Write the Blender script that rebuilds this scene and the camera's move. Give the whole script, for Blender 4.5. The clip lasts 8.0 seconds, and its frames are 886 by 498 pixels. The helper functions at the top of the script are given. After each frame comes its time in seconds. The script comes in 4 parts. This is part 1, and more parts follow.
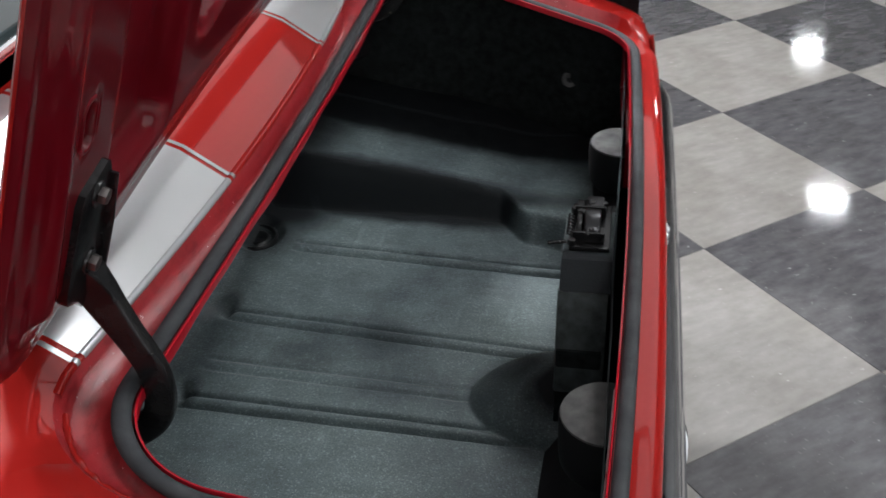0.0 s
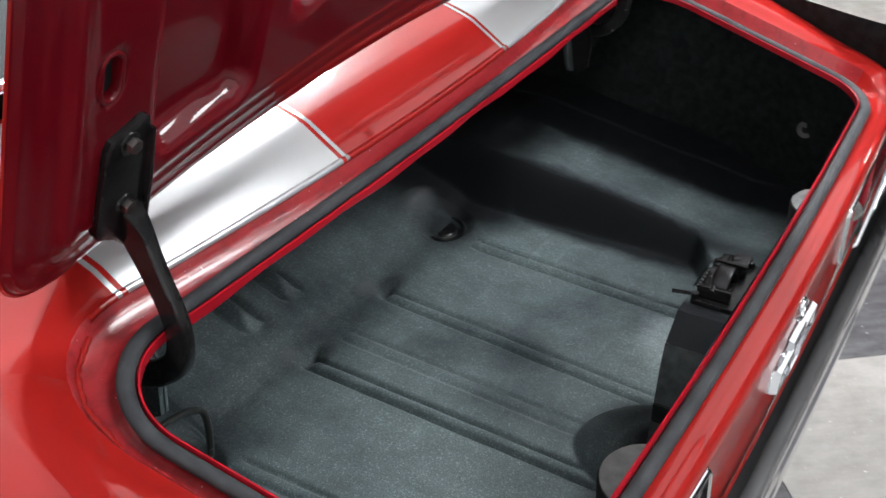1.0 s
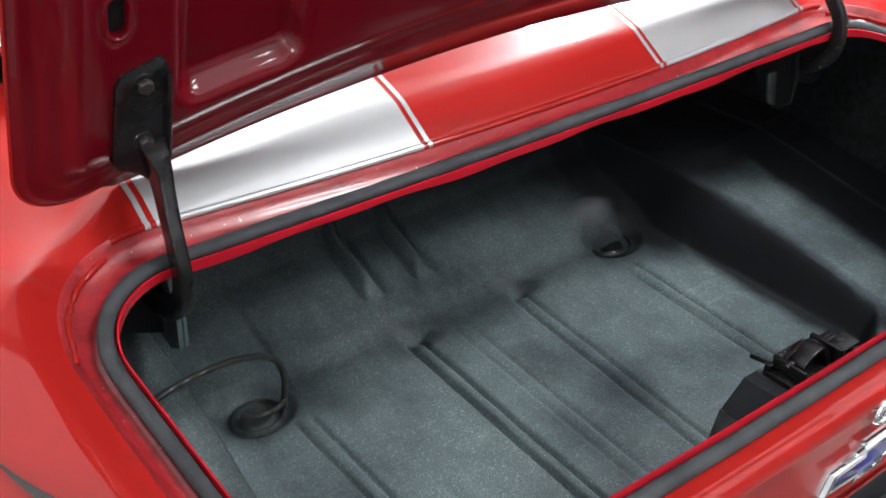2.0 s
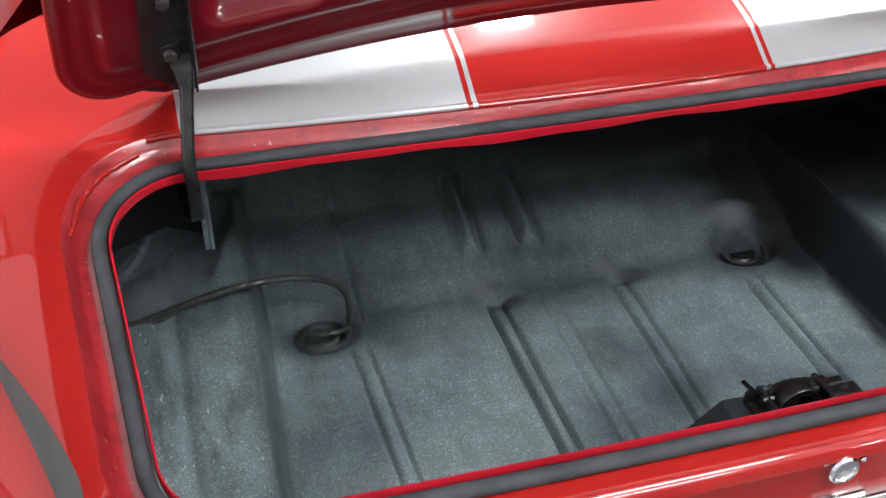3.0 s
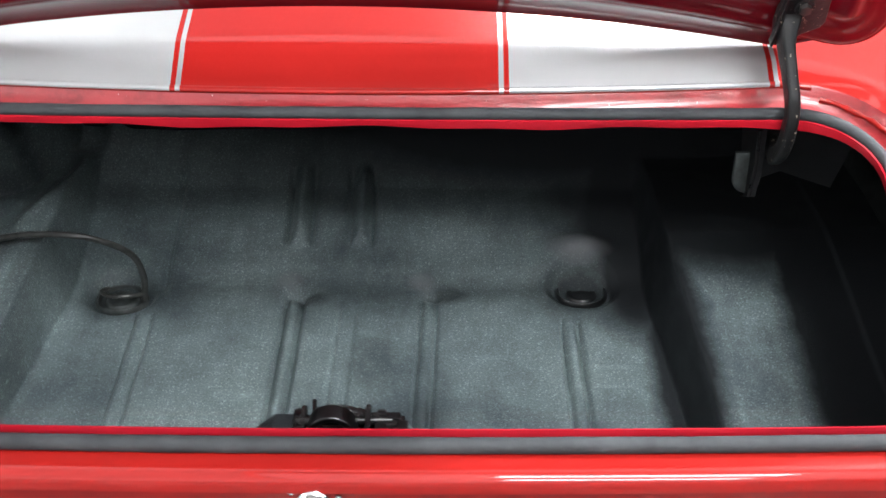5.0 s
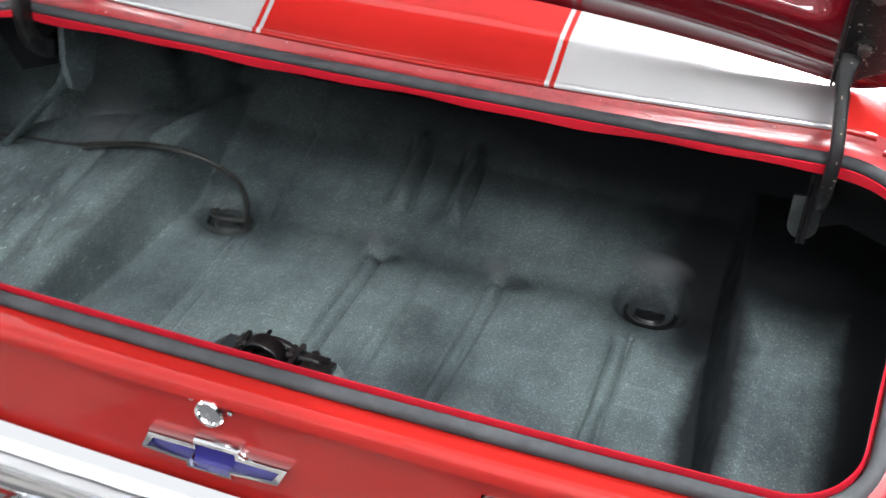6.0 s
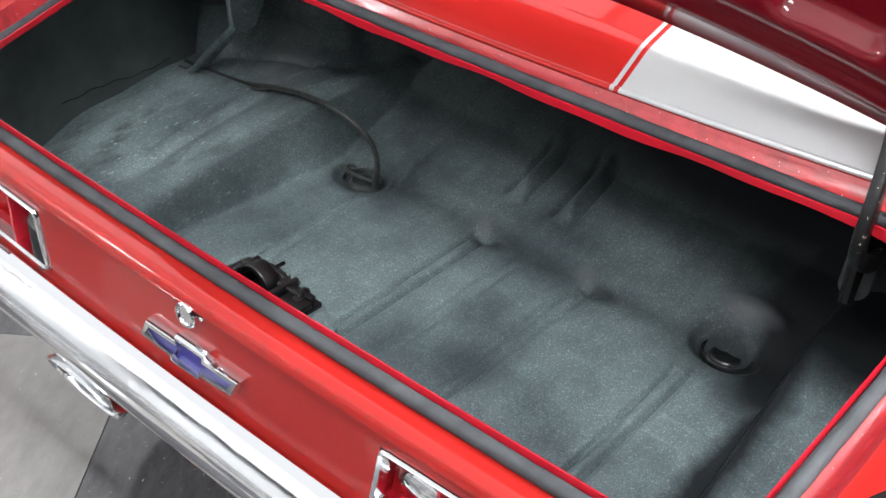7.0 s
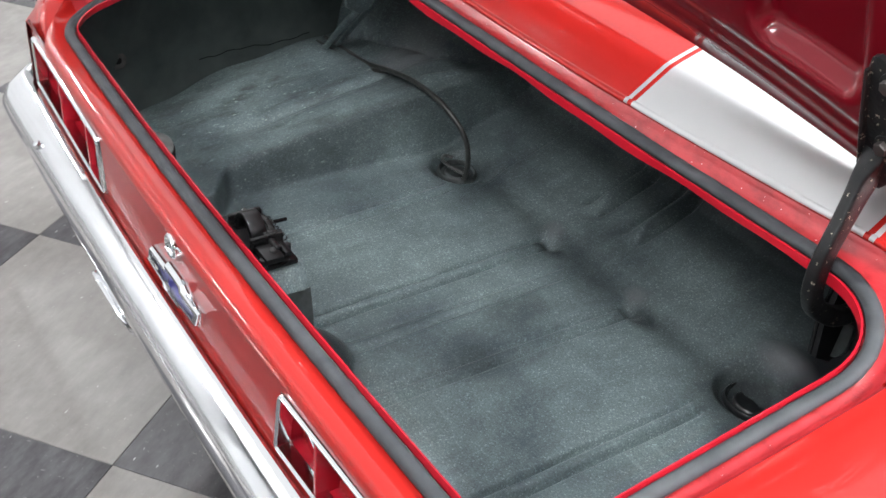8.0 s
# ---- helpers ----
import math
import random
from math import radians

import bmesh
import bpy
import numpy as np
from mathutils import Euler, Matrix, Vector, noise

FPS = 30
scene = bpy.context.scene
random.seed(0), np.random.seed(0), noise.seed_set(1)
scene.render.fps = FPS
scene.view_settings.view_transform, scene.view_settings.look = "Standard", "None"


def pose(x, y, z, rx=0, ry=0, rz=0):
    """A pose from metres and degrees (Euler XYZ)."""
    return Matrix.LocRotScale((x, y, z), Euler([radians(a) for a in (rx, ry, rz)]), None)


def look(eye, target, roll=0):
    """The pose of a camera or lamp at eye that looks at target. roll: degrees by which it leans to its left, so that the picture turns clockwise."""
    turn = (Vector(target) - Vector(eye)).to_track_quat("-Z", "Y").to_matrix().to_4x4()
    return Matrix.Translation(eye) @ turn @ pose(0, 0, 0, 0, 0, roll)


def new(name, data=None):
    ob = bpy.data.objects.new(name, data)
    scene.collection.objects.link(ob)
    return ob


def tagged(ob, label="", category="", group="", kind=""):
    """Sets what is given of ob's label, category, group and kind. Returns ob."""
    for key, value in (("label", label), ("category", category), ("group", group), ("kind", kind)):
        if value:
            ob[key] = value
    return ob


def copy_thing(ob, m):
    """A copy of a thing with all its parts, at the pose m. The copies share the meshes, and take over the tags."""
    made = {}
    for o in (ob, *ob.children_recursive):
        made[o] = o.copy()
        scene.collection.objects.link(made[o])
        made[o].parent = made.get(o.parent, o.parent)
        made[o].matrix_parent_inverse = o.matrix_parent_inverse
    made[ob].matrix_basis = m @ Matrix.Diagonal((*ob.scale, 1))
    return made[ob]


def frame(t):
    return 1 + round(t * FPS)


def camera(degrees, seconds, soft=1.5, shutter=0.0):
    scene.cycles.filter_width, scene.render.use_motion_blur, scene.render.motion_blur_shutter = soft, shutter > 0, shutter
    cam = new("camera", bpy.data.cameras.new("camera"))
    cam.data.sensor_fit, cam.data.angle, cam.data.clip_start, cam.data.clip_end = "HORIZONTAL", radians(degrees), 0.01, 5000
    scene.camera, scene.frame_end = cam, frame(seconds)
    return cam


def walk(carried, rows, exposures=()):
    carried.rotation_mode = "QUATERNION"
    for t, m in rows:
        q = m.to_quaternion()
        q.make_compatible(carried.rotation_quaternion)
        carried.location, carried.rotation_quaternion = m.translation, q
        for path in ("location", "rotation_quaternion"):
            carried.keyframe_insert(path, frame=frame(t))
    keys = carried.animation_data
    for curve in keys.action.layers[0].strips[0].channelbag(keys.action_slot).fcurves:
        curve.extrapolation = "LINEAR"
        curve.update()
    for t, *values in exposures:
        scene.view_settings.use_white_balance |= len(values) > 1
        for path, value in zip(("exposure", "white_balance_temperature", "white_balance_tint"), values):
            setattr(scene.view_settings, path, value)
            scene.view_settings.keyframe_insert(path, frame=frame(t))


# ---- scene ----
cam = camera(45.4, 8.0, shutter=0.3)
PATH = [
    (0, (-1.248, 0.154, 1.603), (0.396, 0.459, 0.507), -1.9),
    (0.5, (-1.206, 0.012, 1.599), (0.357, 0.636, 0.518), -1.9),
    (1, (-1.131, -0.113, 1.589), (0.305, 0.781, 0.522), -1.4),
    (1.5, (-1.021, -0.233, 1.579), (0.223, 0.923, 0.523), -0.7),
    (2, (-0.887, -0.338, 1.569), (0.128, 1.017, 0.505), -0.3),
    (2.2, (-0.829, -0.377, 1.565), (0.084, 1.035, 0.482), -0.1),
    (3.3, (-0.475, -0.557, 1.574), (-0.137, 1.07, 0.461), 0.0),
    (3.5, (-0.416, -0.562, 1.57), (-0.124, 1.075, 0.459), 0.2),
    (4, (-0.251, -0.585, 1.568), (-0.04, 1.069, 0.464), 0.5),
    (4.5, (-0.067, -0.605, 1.561), (0.087, 1.057, 0.46), 0.3),
    (4.7, (0.01, -0.617, 1.56), (0.118, 1.048, 0.457), 0.4),
    (5.8, (0.421, -0.61, 1.548), (0.007, 1.004, 0.442), 1.8),
    (6, (0.482, -0.599, 1.555), (-0.052, 0.974, 0.441), 2.5),
    (6.5, (0.64, -0.554, 1.546), (-0.159, 0.899, 0.428), 3.4),
    (7, (0.8, -0.48, 1.549), (-0.222, 0.827, 0.432), 4.4),
    (7.5, (0.94, -0.378, 1.553), (-0.265, 0.763, 0.437), 4.7),
    (8, (1.059, -0.265, 1.557), (-0.291, 0.694, 0.434), 5.2),
]
walk(cam, [(t, look(eye, target, roll)) for t, eye, target, roll in PATH], [(0, -0.70), (0.5, -0.46), (1, -0.18), (1.5, -0.10), (2, 0.04), (3.5, 0.24), (4.5, 0.36), (6, 0.36), (7, 0.38), (8, 0.3)])
FRONT = [(0.86, 2.54)]
FRONT_LONG = [(2.76, 2.02)]
# unseen key panels added to light the trunk
ADDED_KEYS = [(1.0, -0.75), (1.1, -2.4)]
SMALL = [(8.2, -1.95), (12.0, -2.2), (3.6, -4.6)]
# unseen lamps added beside the west wall to brighten it
ADDED_WASH = [(-6.4, -5.4), (-6.4, -0.8)]
# unseen boxes added: fill light, and brightness for paint and chrome to mirror
FILL_BOXES = [(-1.5, 3.0, 2.2, 8.5, 0.5), (-6.8, 6.8, 0.9, 2.15, 1.5), (-6.8, -1.55, 2.2, 8.5, 1.3), (-0.6, 2.9, -3.3, 0.35, 1.45), (-6.8, 3.0, -6.8, -3.31, 1.5), (-6.8, -0.61, -3.3, 0.85, 0.9), (2.95, 6.8, -2.0, 0.85, 1.7)]
LAMP_POWER, SPOT_POWER, DIM_POWER = 34.0, 190.0, 1000.0
PARITY = 1

# ---- world and light ----
world = bpy.data.worlds.new("world")
world.use_nodes = True
world.node_tree.nodes["Background"].inputs[0].default_value = (0.75, 0.85, 1.0, 1)
world.node_tree.nodes["Background"].inputs[1].default_value = 0.02
scene.world = world


# ---- materials ----


def shader(name):
    m = bpy.data.materials.new(name)
    m.use_nodes = True
    nt = m.node_tree
    return m, nt, nt.nodes["Principled BSDF"]


def node(nt, kind, **values):
    n = nt.nodes.new(kind)
    for k, v in values.items():
        n.inputs[k.replace("_", " ")].default_value = v
    return n


def coords(nt, stretch=(1, 1, 1)):
    tc, mp = nt.nodes.new("ShaderNodeTexCoord"), nt.nodes.new("ShaderNodeMapping")
    mp.inputs["Scale"].default_value = stretch
    nt.links.new(tc.outputs["Object"], mp.inputs["Vector"])
    return mp.outputs[0]


def tex_noise(nt, vec, scale, detail=3.0, rough=0.55):
    n = node(nt, "ShaderNodeTexNoise", Scale=scale, Detail=detail, Roughness=rough)
    nt.links.new(vec, n.inputs["Vector"])
    return n.outputs[0]


def ramp(nt, fac, stops):
    r = nt.nodes.new("ShaderNodeValToRGB")
    while len(r.color_ramp.elements) < len(stops):
        r.color_ramp.elements.new(0.5)
    for e, (p, c) in zip(r.color_ramp.elements, stops):
        e.position, e.color = p, (c if len(c) == 4 else (*c, 1))
    nt.links.new(fac, r.inputs[0])
    return r.outputs[0]


def mix(nt, fac, a, b, blend="MIX"):
    n = nt.nodes.new("ShaderNodeMix")
    n.data_type, n.blend_type = "RGBA", blend
    for sock, v in ((n.inputs[0], fac), (n.inputs[6], a), (n.inputs[7], b)):
        if isinstance(v, (int, float)):
            sock.default_value = v
        elif isinstance(v, tuple):
            sock.default_value = (*v, 1)
        else:
            nt.links.new(v, sock)
    return n.outputs[2]


def bump(nt, bsdf, height, strength, distance):
    b = node(nt, "ShaderNodeBump", Strength=strength, Distance=distance)
    nt.links.new(height, b.inputs["Height"])
    nt.links.new(b.outputs[0], bsdf.inputs["Normal"])


def gloss_paint(name, colour, dark, rough=0.3, coat=1.0, peel=0.04, waves=1.5):
    m, nt, b = shader(name)
    v = coords(nt)
    big = ramp(nt, tex_noise(nt, v, 5.0), [(0.35, dark), (0.65, colour)])
    nt.links.new(big, b.inputs["Base Color"])
    b.inputs["Roughness"].default_value = rough
    b.inputs["Coat Weight"].default_value = coat
    b.inputs["Coat Roughness"].default_value = 0.04
    b.inputs["Specular IOR Level"].default_value = 0.06
    swell = nt.nodes.new("ShaderNodeMath")
    swell.operation = "MULTIPLY_ADD"
    swell.inputs[1].default_value = waves
    nt.links.new(tex_noise(nt, v, 17.0, 2.0), swell.inputs[0])
    nt.links.new(tex_noise(nt, v, 160.0, 1.0), swell.inputs[2])
    bump(nt, b, swell.outputs[0], peel, 0.002)
    return m


RED = gloss_paint("red_paint", (0.315, 0.0122, 0.010), (0.29, 0.011, 0.009), coat=0.8)
# body red darkened: the shade under the lid is put in the colour
RED_SHADED = gloss_paint("red_shaded_paint", (0.13, 0.0028, 0.0075), (0.115, 0.0025, 0.0068), rough=0.35, coat=0.7)
CRIMSON = gloss_paint("shut_paint", (0.42, 0.011, 0.022), (0.33, 0.008, 0.018), coat=1.0, peel=0.12)
WHITE = gloss_paint("white_stripe", (0.47, 0.47, 0.48), (0.445, 0.445, 0.455), rough=0.22, coat=0.4)
WHITE.node_tree.nodes["Principled BSDF"].inputs["Metallic"].default_value = 0.4


def gutter_paint():
    """Red paint gone dusty, with overspray and hard water marks."""
    m, nt, b = shader("dusty_red_paint")
    v = coords(nt)
    dust = ramp(nt, tex_noise(nt, v, 130.0, 6.0, 0.75), [(0.58, (0, 0, 0)), (0.86, (0.22, 0.22, 0.22))])
    soft = ramp(nt, tex_noise(nt, v, 12.0), [(0.3, (0.26, 0.015, 0.020)), (0.7, (0.36, 0.022, 0.026))])
    grime = ramp(nt, tex_noise(nt, coords(nt, (1.0, 2.0, 1.0)), 26.0, 5.0, 0.65), [(0.34, (0.66, 0.60, 0.60)), (0.52, (1, 1, 1))])
    speck = ramp(nt, tex_noise(nt, v, 210.0, 2.0, 0.5), [(0.735, (0, 0, 0)), (0.76, (1, 1, 1))])
    col = mix(nt, 1.0, mix(nt, dust, soft, (0.55, 0.16, 0.15)), grime, "MULTIPLY")
    nt.links.new(mix(nt, speck, col, (0.66, 0.45, 0.43)), b.inputs["Base Color"])
    b.inputs["Roughness"].default_value = 0.3
    b.inputs["Coat Weight"].default_value = 0.6
    b.inputs["Coat Roughness"].default_value = 0.14
    bump(nt, b, tex_noise(nt, coords(nt, (0.5, 1.4, 1.4)), 42.0, 5.0, 0.6), 0.4, 0.004)
    return m


GUTTER = gutter_paint()


# dark patches (bare black paint and painted shade), then spots rubbed pale: centre across and forward, half widths,
# amount
# front band, ledge faces, outer strip, hump and hollows hold shade as black colour
THIN_COAT_AND_SHADE = [(0.455, 0.82, 0.11, 0.19, 1.2), (0.36, 0.80, 0.105, 0.09, 0.85), (-0.39, 0.775, 0.085, 0.07, 0.65), (0.60, 0.95, 0.34, 0.31, 1.8), (0.735, 0.5, 0.125, 1.4, 2.2), (0.82, 0.5, 0.14, 1.4, 2.2), (-0.60, 0.95, 0.06, 0.035, 0.9), (-0.72, 0.92, 0.04, 0.04, 0.8), (-0.062, 0.19, 0.06, 0.10, 1.3), (0.0, 0.28, 0.10, 0.08, 0.8), (0.482, 0.55, 0.054, 0.46, 1.15),
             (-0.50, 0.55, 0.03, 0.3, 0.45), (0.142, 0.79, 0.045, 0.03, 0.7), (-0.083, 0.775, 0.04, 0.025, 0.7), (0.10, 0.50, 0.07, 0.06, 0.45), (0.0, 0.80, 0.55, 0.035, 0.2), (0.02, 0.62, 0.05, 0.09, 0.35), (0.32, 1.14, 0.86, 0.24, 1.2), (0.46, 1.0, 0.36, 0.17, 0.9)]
RUBBED = [(-0.625, 0.80, 0.06, 0.09, 0.55), (0.358, 0.872, 0.062, 0.030, 0.65), (-0.122, 0.812, 0.028, 0.02, 0.45), (0.097, 0.812, 0.026, 0.019, 0.5)]


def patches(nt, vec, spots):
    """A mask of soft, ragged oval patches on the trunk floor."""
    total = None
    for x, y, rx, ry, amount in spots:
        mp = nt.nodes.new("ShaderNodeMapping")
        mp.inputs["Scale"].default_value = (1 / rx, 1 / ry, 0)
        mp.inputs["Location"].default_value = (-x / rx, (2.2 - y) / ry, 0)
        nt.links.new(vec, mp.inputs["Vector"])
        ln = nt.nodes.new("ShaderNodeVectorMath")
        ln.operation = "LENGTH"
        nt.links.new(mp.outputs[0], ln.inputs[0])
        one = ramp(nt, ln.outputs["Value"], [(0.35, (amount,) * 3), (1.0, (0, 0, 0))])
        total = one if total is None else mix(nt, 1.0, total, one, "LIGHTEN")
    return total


def spatter():
    """Black trunk paint with grey and aqua flecks."""
    m, nt, b = shader("trunk_spatter_paint")
    v = coords(nt)
    ragged = node(nt, "ShaderNodeTexNoise", Scale=22.0, Detail=5.0, Roughness=0.65)
    nt.links.new(v, ragged.inputs["Vector"])
    torn = mix(nt, 0.012, v, ragged.outputs["Color"], "LINEAR_LIGHT")
    vor = node(nt, "ShaderNodeTexVoronoi", Scale=540.0, Randomness=1.0)
    nt.links.new(v, vor.inputs["Vector"])
    fleck = ramp(nt, vor.outputs["Color"], [(0.74, (0, 0, 0)), (0.90, (1, 1, 1))])
    fine = tex_noise(nt, v, 420.0, 3.0, 0.7)
    base = ramp(nt, fine, [(0.30, (0.090, 0.115, 0.119)), (0.72, (0.208, 0.265, 0.268))])
    col = mix(nt, fleck, base, (0.29, 0.365, 0.365))
    wear = ramp(nt, tex_noise(nt, v, 5.0, 6.0, 0.62), [(0.34, (0.46, 0.47, 0.50)), (0.62, (1.0, 1.0, 1.0))])
    streak = ramp(nt, tex_noise(nt, coords(nt, (3.5, 0.8, 1.0)), 9.0, 6.0, 0.65), [(0.36, (0.60, 0.60, 0.62)), (0.56, (1.0, 1.0, 1.0))])
    col = mix(nt, 0.45, col, streak, "MULTIPLY")
    scrape = ramp(nt, tex_noise(nt, coords(nt, (1.2, 6.0, 3.0)), 7.0, 7.0, 0.7), [(0.58, (0, 0, 0)), (0.74, (0.22, 0.22, 0.22))])
    col = mix(nt, scrape, col, (0.42, 0.53, 0.51))
    col = mix(nt, 1.0, col, wear, "MULTIPLY")
    # bare paint and the painted shade both darken the coat here
    bare_and_shade = patches(nt, torn, THIN_COAT_AND_SHADE)
    col = mix(nt, bare_and_shade, col, (0.016, 0.018, 0.020))
    nick = ramp(nt, tex_noise(nt, coords(nt, (4.0, 1.4, 2.0)), 46.0, 4.0, 0.6), [(0.635, (0, 0, 0)), (0.70, (1, 1, 1))])
    gouge = ramp(nt, tex_noise(nt, coords(nt, (2.2, 0.7, 1.0)), 11.0, 5.0, 0.6), [(0.36, (0.75, 0.75, 0.75)), (0.50, (0, 0, 0))])
    scuffed = patches(nt, torn, [(-0.67, 0.48, 0.24, 0.42, 1.0)])
    col = mix(nt, mix(nt, 1.0, gouge, scuffed, "MULTIPLY"), col, (0.030, 0.036, 0.036))
    col = mix(nt, mix(nt, 1.0, nick, scuffed, "MULTIPLY"), col, (0.32, 0.40, 0.37))
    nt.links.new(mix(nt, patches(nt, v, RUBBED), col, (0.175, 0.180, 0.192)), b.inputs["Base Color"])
    rg = ramp(nt, tex_noise(nt, v, 30.0), [(0.3, (0.36, 0.36, 0.36)), (0.7, (0.50, 0.50, 0.50))])
    nt.links.new(rg, b.inputs["Roughness"])
    nt.links.new(ramp(nt, bare_and_shade, [(0.0, (0.32, 0.32, 0.32)), (0.9, (0.08, 0.08, 0.08))]), b.inputs["Specular IOR Level"])
    bump(nt, b, fine, 0.7, 0.0012)
    return m


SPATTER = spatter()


def rubber():
    m, nt, b = shader("seal_rubber")
    v = coords(nt)
    nt.links.new(ramp(nt, tex_noise(nt, v, 25.0, 5.0), [(0.3, (0.024, 0.026, 0.029)), (0.7, (0.050, 0.053, 0.057))]), b.inputs["Base Color"])
    b.inputs["Roughness"].default_value = 0.72
    b.inputs["Specular IOR Level"].default_value = 0.3
    bump(nt, b, tex_noise(nt, v, 300.0, 2.0), 0.2, 0.001)
    return m


RUBBER = rubber()


def black_metal(name, rough, chips):
    m, nt, b = shader(name)
    v = coords(nt)
    chip = ramp(nt, tex_noise(nt, v, 130.0, 4.0, 0.7), [(chips, (0, 0, 0)), (chips + 0.03, (1, 1, 1))])
    grime = ramp(nt, tex_noise(nt, v, 30.0, 4.0), [(0.35, (0.006, 0.006, 0.007)), (0.7, (0.015, 0.0145, 0.0145))])
    nt.links.new(mix(nt, chip, grime, (0.34, 0.31, 0.24)), b.inputs["Base Color"])
    b.inputs["Roughness"].default_value = rough
    b.inputs["Specular IOR Level"].default_value = 0.30
    bump(nt, b, tex_noise(nt, v, 140.0, 4.0), 0.35, 0.0015)
    return m


BLACK = black_metal("black_enamel", 0.24, 0.80)
CHIPPED = black_metal("chipped_black_enamel", 0.42, 0.635)


def metal(name, colour, rough, scratch=0.05):
    m, nt, b = shader(name)
    v = coords(nt)
    b.inputs["Base Color"].default_value = (*colour, 1)
    b.inputs["Metallic"].default_value = 1.0
    nt.links.new(ramp(nt, tex_noise(nt, v, 40.0, 5.0), [(0.3, (rough,) * 3), (0.8, (rough + scratch,) * 3)]), b.inputs["Roughness"])
    return m


CHROME = metal("chrome", (0.78, 0.79, 0.81), 0.07, 0.06)
chrome_nodes = CHROME.node_tree
bump(chrome_nodes, chrome_nodes.nodes["Principled BSDF"], tex_noise(chrome_nodes, coords(chrome_nodes), 11.0, 2.0), 0.10, 0.01)
STEEL = metal("bolt_steel", (0.15, 0.135, 0.13), 0.40, 0.2)
DARK_STEEL = metal("oily_steel", (0.050, 0.050, 0.052), 0.26, 0.25)


def plain(name, colour, rough, var=0.15, scale=20.0, coat=0.0):
    m, nt, b = shader(name)
    v = coords(nt)
    lo = tuple(c * (1 - var) for c in colour)
    hi = tuple(min(1.0, c * (1 + var)) for c in colour)
    nt.links.new(ramp(nt, tex_noise(nt, v, scale, 4.0), [(0.3, lo), (0.7, hi)]), b.inputs["Base Color"])
    b.inputs["Roughness"].default_value = rough
    b.inputs["Coat Weight"].default_value = coat
    return m


BLUE = plain("blue_enamel", (0.012, 0.008, 0.17), 0.3, coat=0.15)
LENS = plain("red_lens", (0.34, 0.006, 0.009), 0.12, coat=1.0)
GREY_CUP = plain("grey_overspray", (0.080, 0.080, 0.079), 0.7, 0.45, 40.0)
UNDER = plain("underbody_black", (0.012, 0.012, 0.013), 0.7)
# left wall's lighter black holds the extra light falling there
LIT_WALL = plain("lit_wall_paint", (0.070, 0.086, 0.084), 0.6, 0.30, 14.0)
MATT_BLACK = plain("matt_black_paint", (0.011, 0.013, 0.013), 0.7, 0.6, 60.0)
for dull in (UNDER, MATT_BLACK):
    dull.node_tree.nodes["Principled BSDF"].inputs["Specular IOR Level"].default_value = 0.15
WALL = plain("wall_paint", (0.70, 0.70, 0.70), 0.7, 0.05, 2.0)
DARK_WALL = plain("dark_wall_paint", (0.10, 0.10, 0.105), 0.7, 0.1, 2.0)
CEIL = plain("ceiling_paint", (0.09, 0.09, 0.095), 0.8, 0.05, 2.0)
CABLE = plain("cable_sheath", (0.040, 0.042, 0.040), 0.36, 0.4, 90.0)
PLUG = plain("dusty_plug_rubber", (0.010, 0.011, 0.012), 0.28, 0.5, 120.0)


def tile_mat(name, lo, hi, streak):
    """Vinyl tile: marbled streaks, a tone of its own and a waxed top with scuffs."""
    m, nt, b = shader(name)
    v = coords(nt, (3.0, 1.0, 1.0))
    marble = ramp(nt, tex_noise(nt, v, 9.0, 8.0, 0.7), [(0.3, lo), (0.7, hi)])
    spots = ramp(nt, tex_noise(nt, coords(nt, (1, 4, 1)), 55.0, 3.0, 0.6), [(0.67, (0, 0, 0)), (0.71, (1, 1, 1))])
    col = mix(nt, spots, marble, streak)
    stain = ramp(nt, tex_noise(nt, coords(nt, (1, 1.4, 1)), 3.0, 6.0, 0.65), [(0.35, (0.80, 0.79, 0.77)), (0.62, (1, 1, 1))])
    col = mix(nt, 1.0, col, stain, "MULTIPLY")
    nick = ramp(nt, tex_noise(nt, coords(nt, (9, 2.2, 1)), 16.0, 2.0, 0.4), [(0.755, (0, 0, 0)), (0.77, (0.6, 0.6, 0.6))])
    col = mix(nt, nick, col, (0.62, 0.62, 0.61))
    oi = nt.nodes.new("ShaderNodeObjectInfo")
    tone = ramp(nt, oi.outputs["Random"], [(0.0, (0.88, 0.88, 0.88)), (1.0, (1.0, 1.0, 1.0))])
    nt.links.new(mix(nt, 1.0, col, tone, "MULTIPLY"), b.inputs["Base Color"])
    nt.links.new(ramp(nt, tex_noise(nt, v, 14.0, 6.0), [(0.3, (0.03, 0.03, 0.03)), (0.75, (0.10, 0.10, 0.10))]), b.inputs["Roughness"])
    bump(nt, b, tex_noise(nt, v, 35.0, 4.0), 0.05, 0.002)
    return m


TILE_LIGHT = tile_mat("light_vinyl_tile", (0.196, 0.186, 0.176), (0.268, 0.254, 0.241), (0.34, 0.325, 0.31))
TILE_DARK = tile_mat("dark_vinyl_tile", (0.045, 0.044, 0.048), (0.102, 0.100, 0.106), (0.22, 0.215, 0.215))
DUSTY_PLUG = plain("oversprayed_plug_rubber", (0.036, 0.043, 0.043), 0.6, 0.6, 60.0)
GROUT = plain("floor_screed", (0.05, 0.05, 0.05), 0.8)


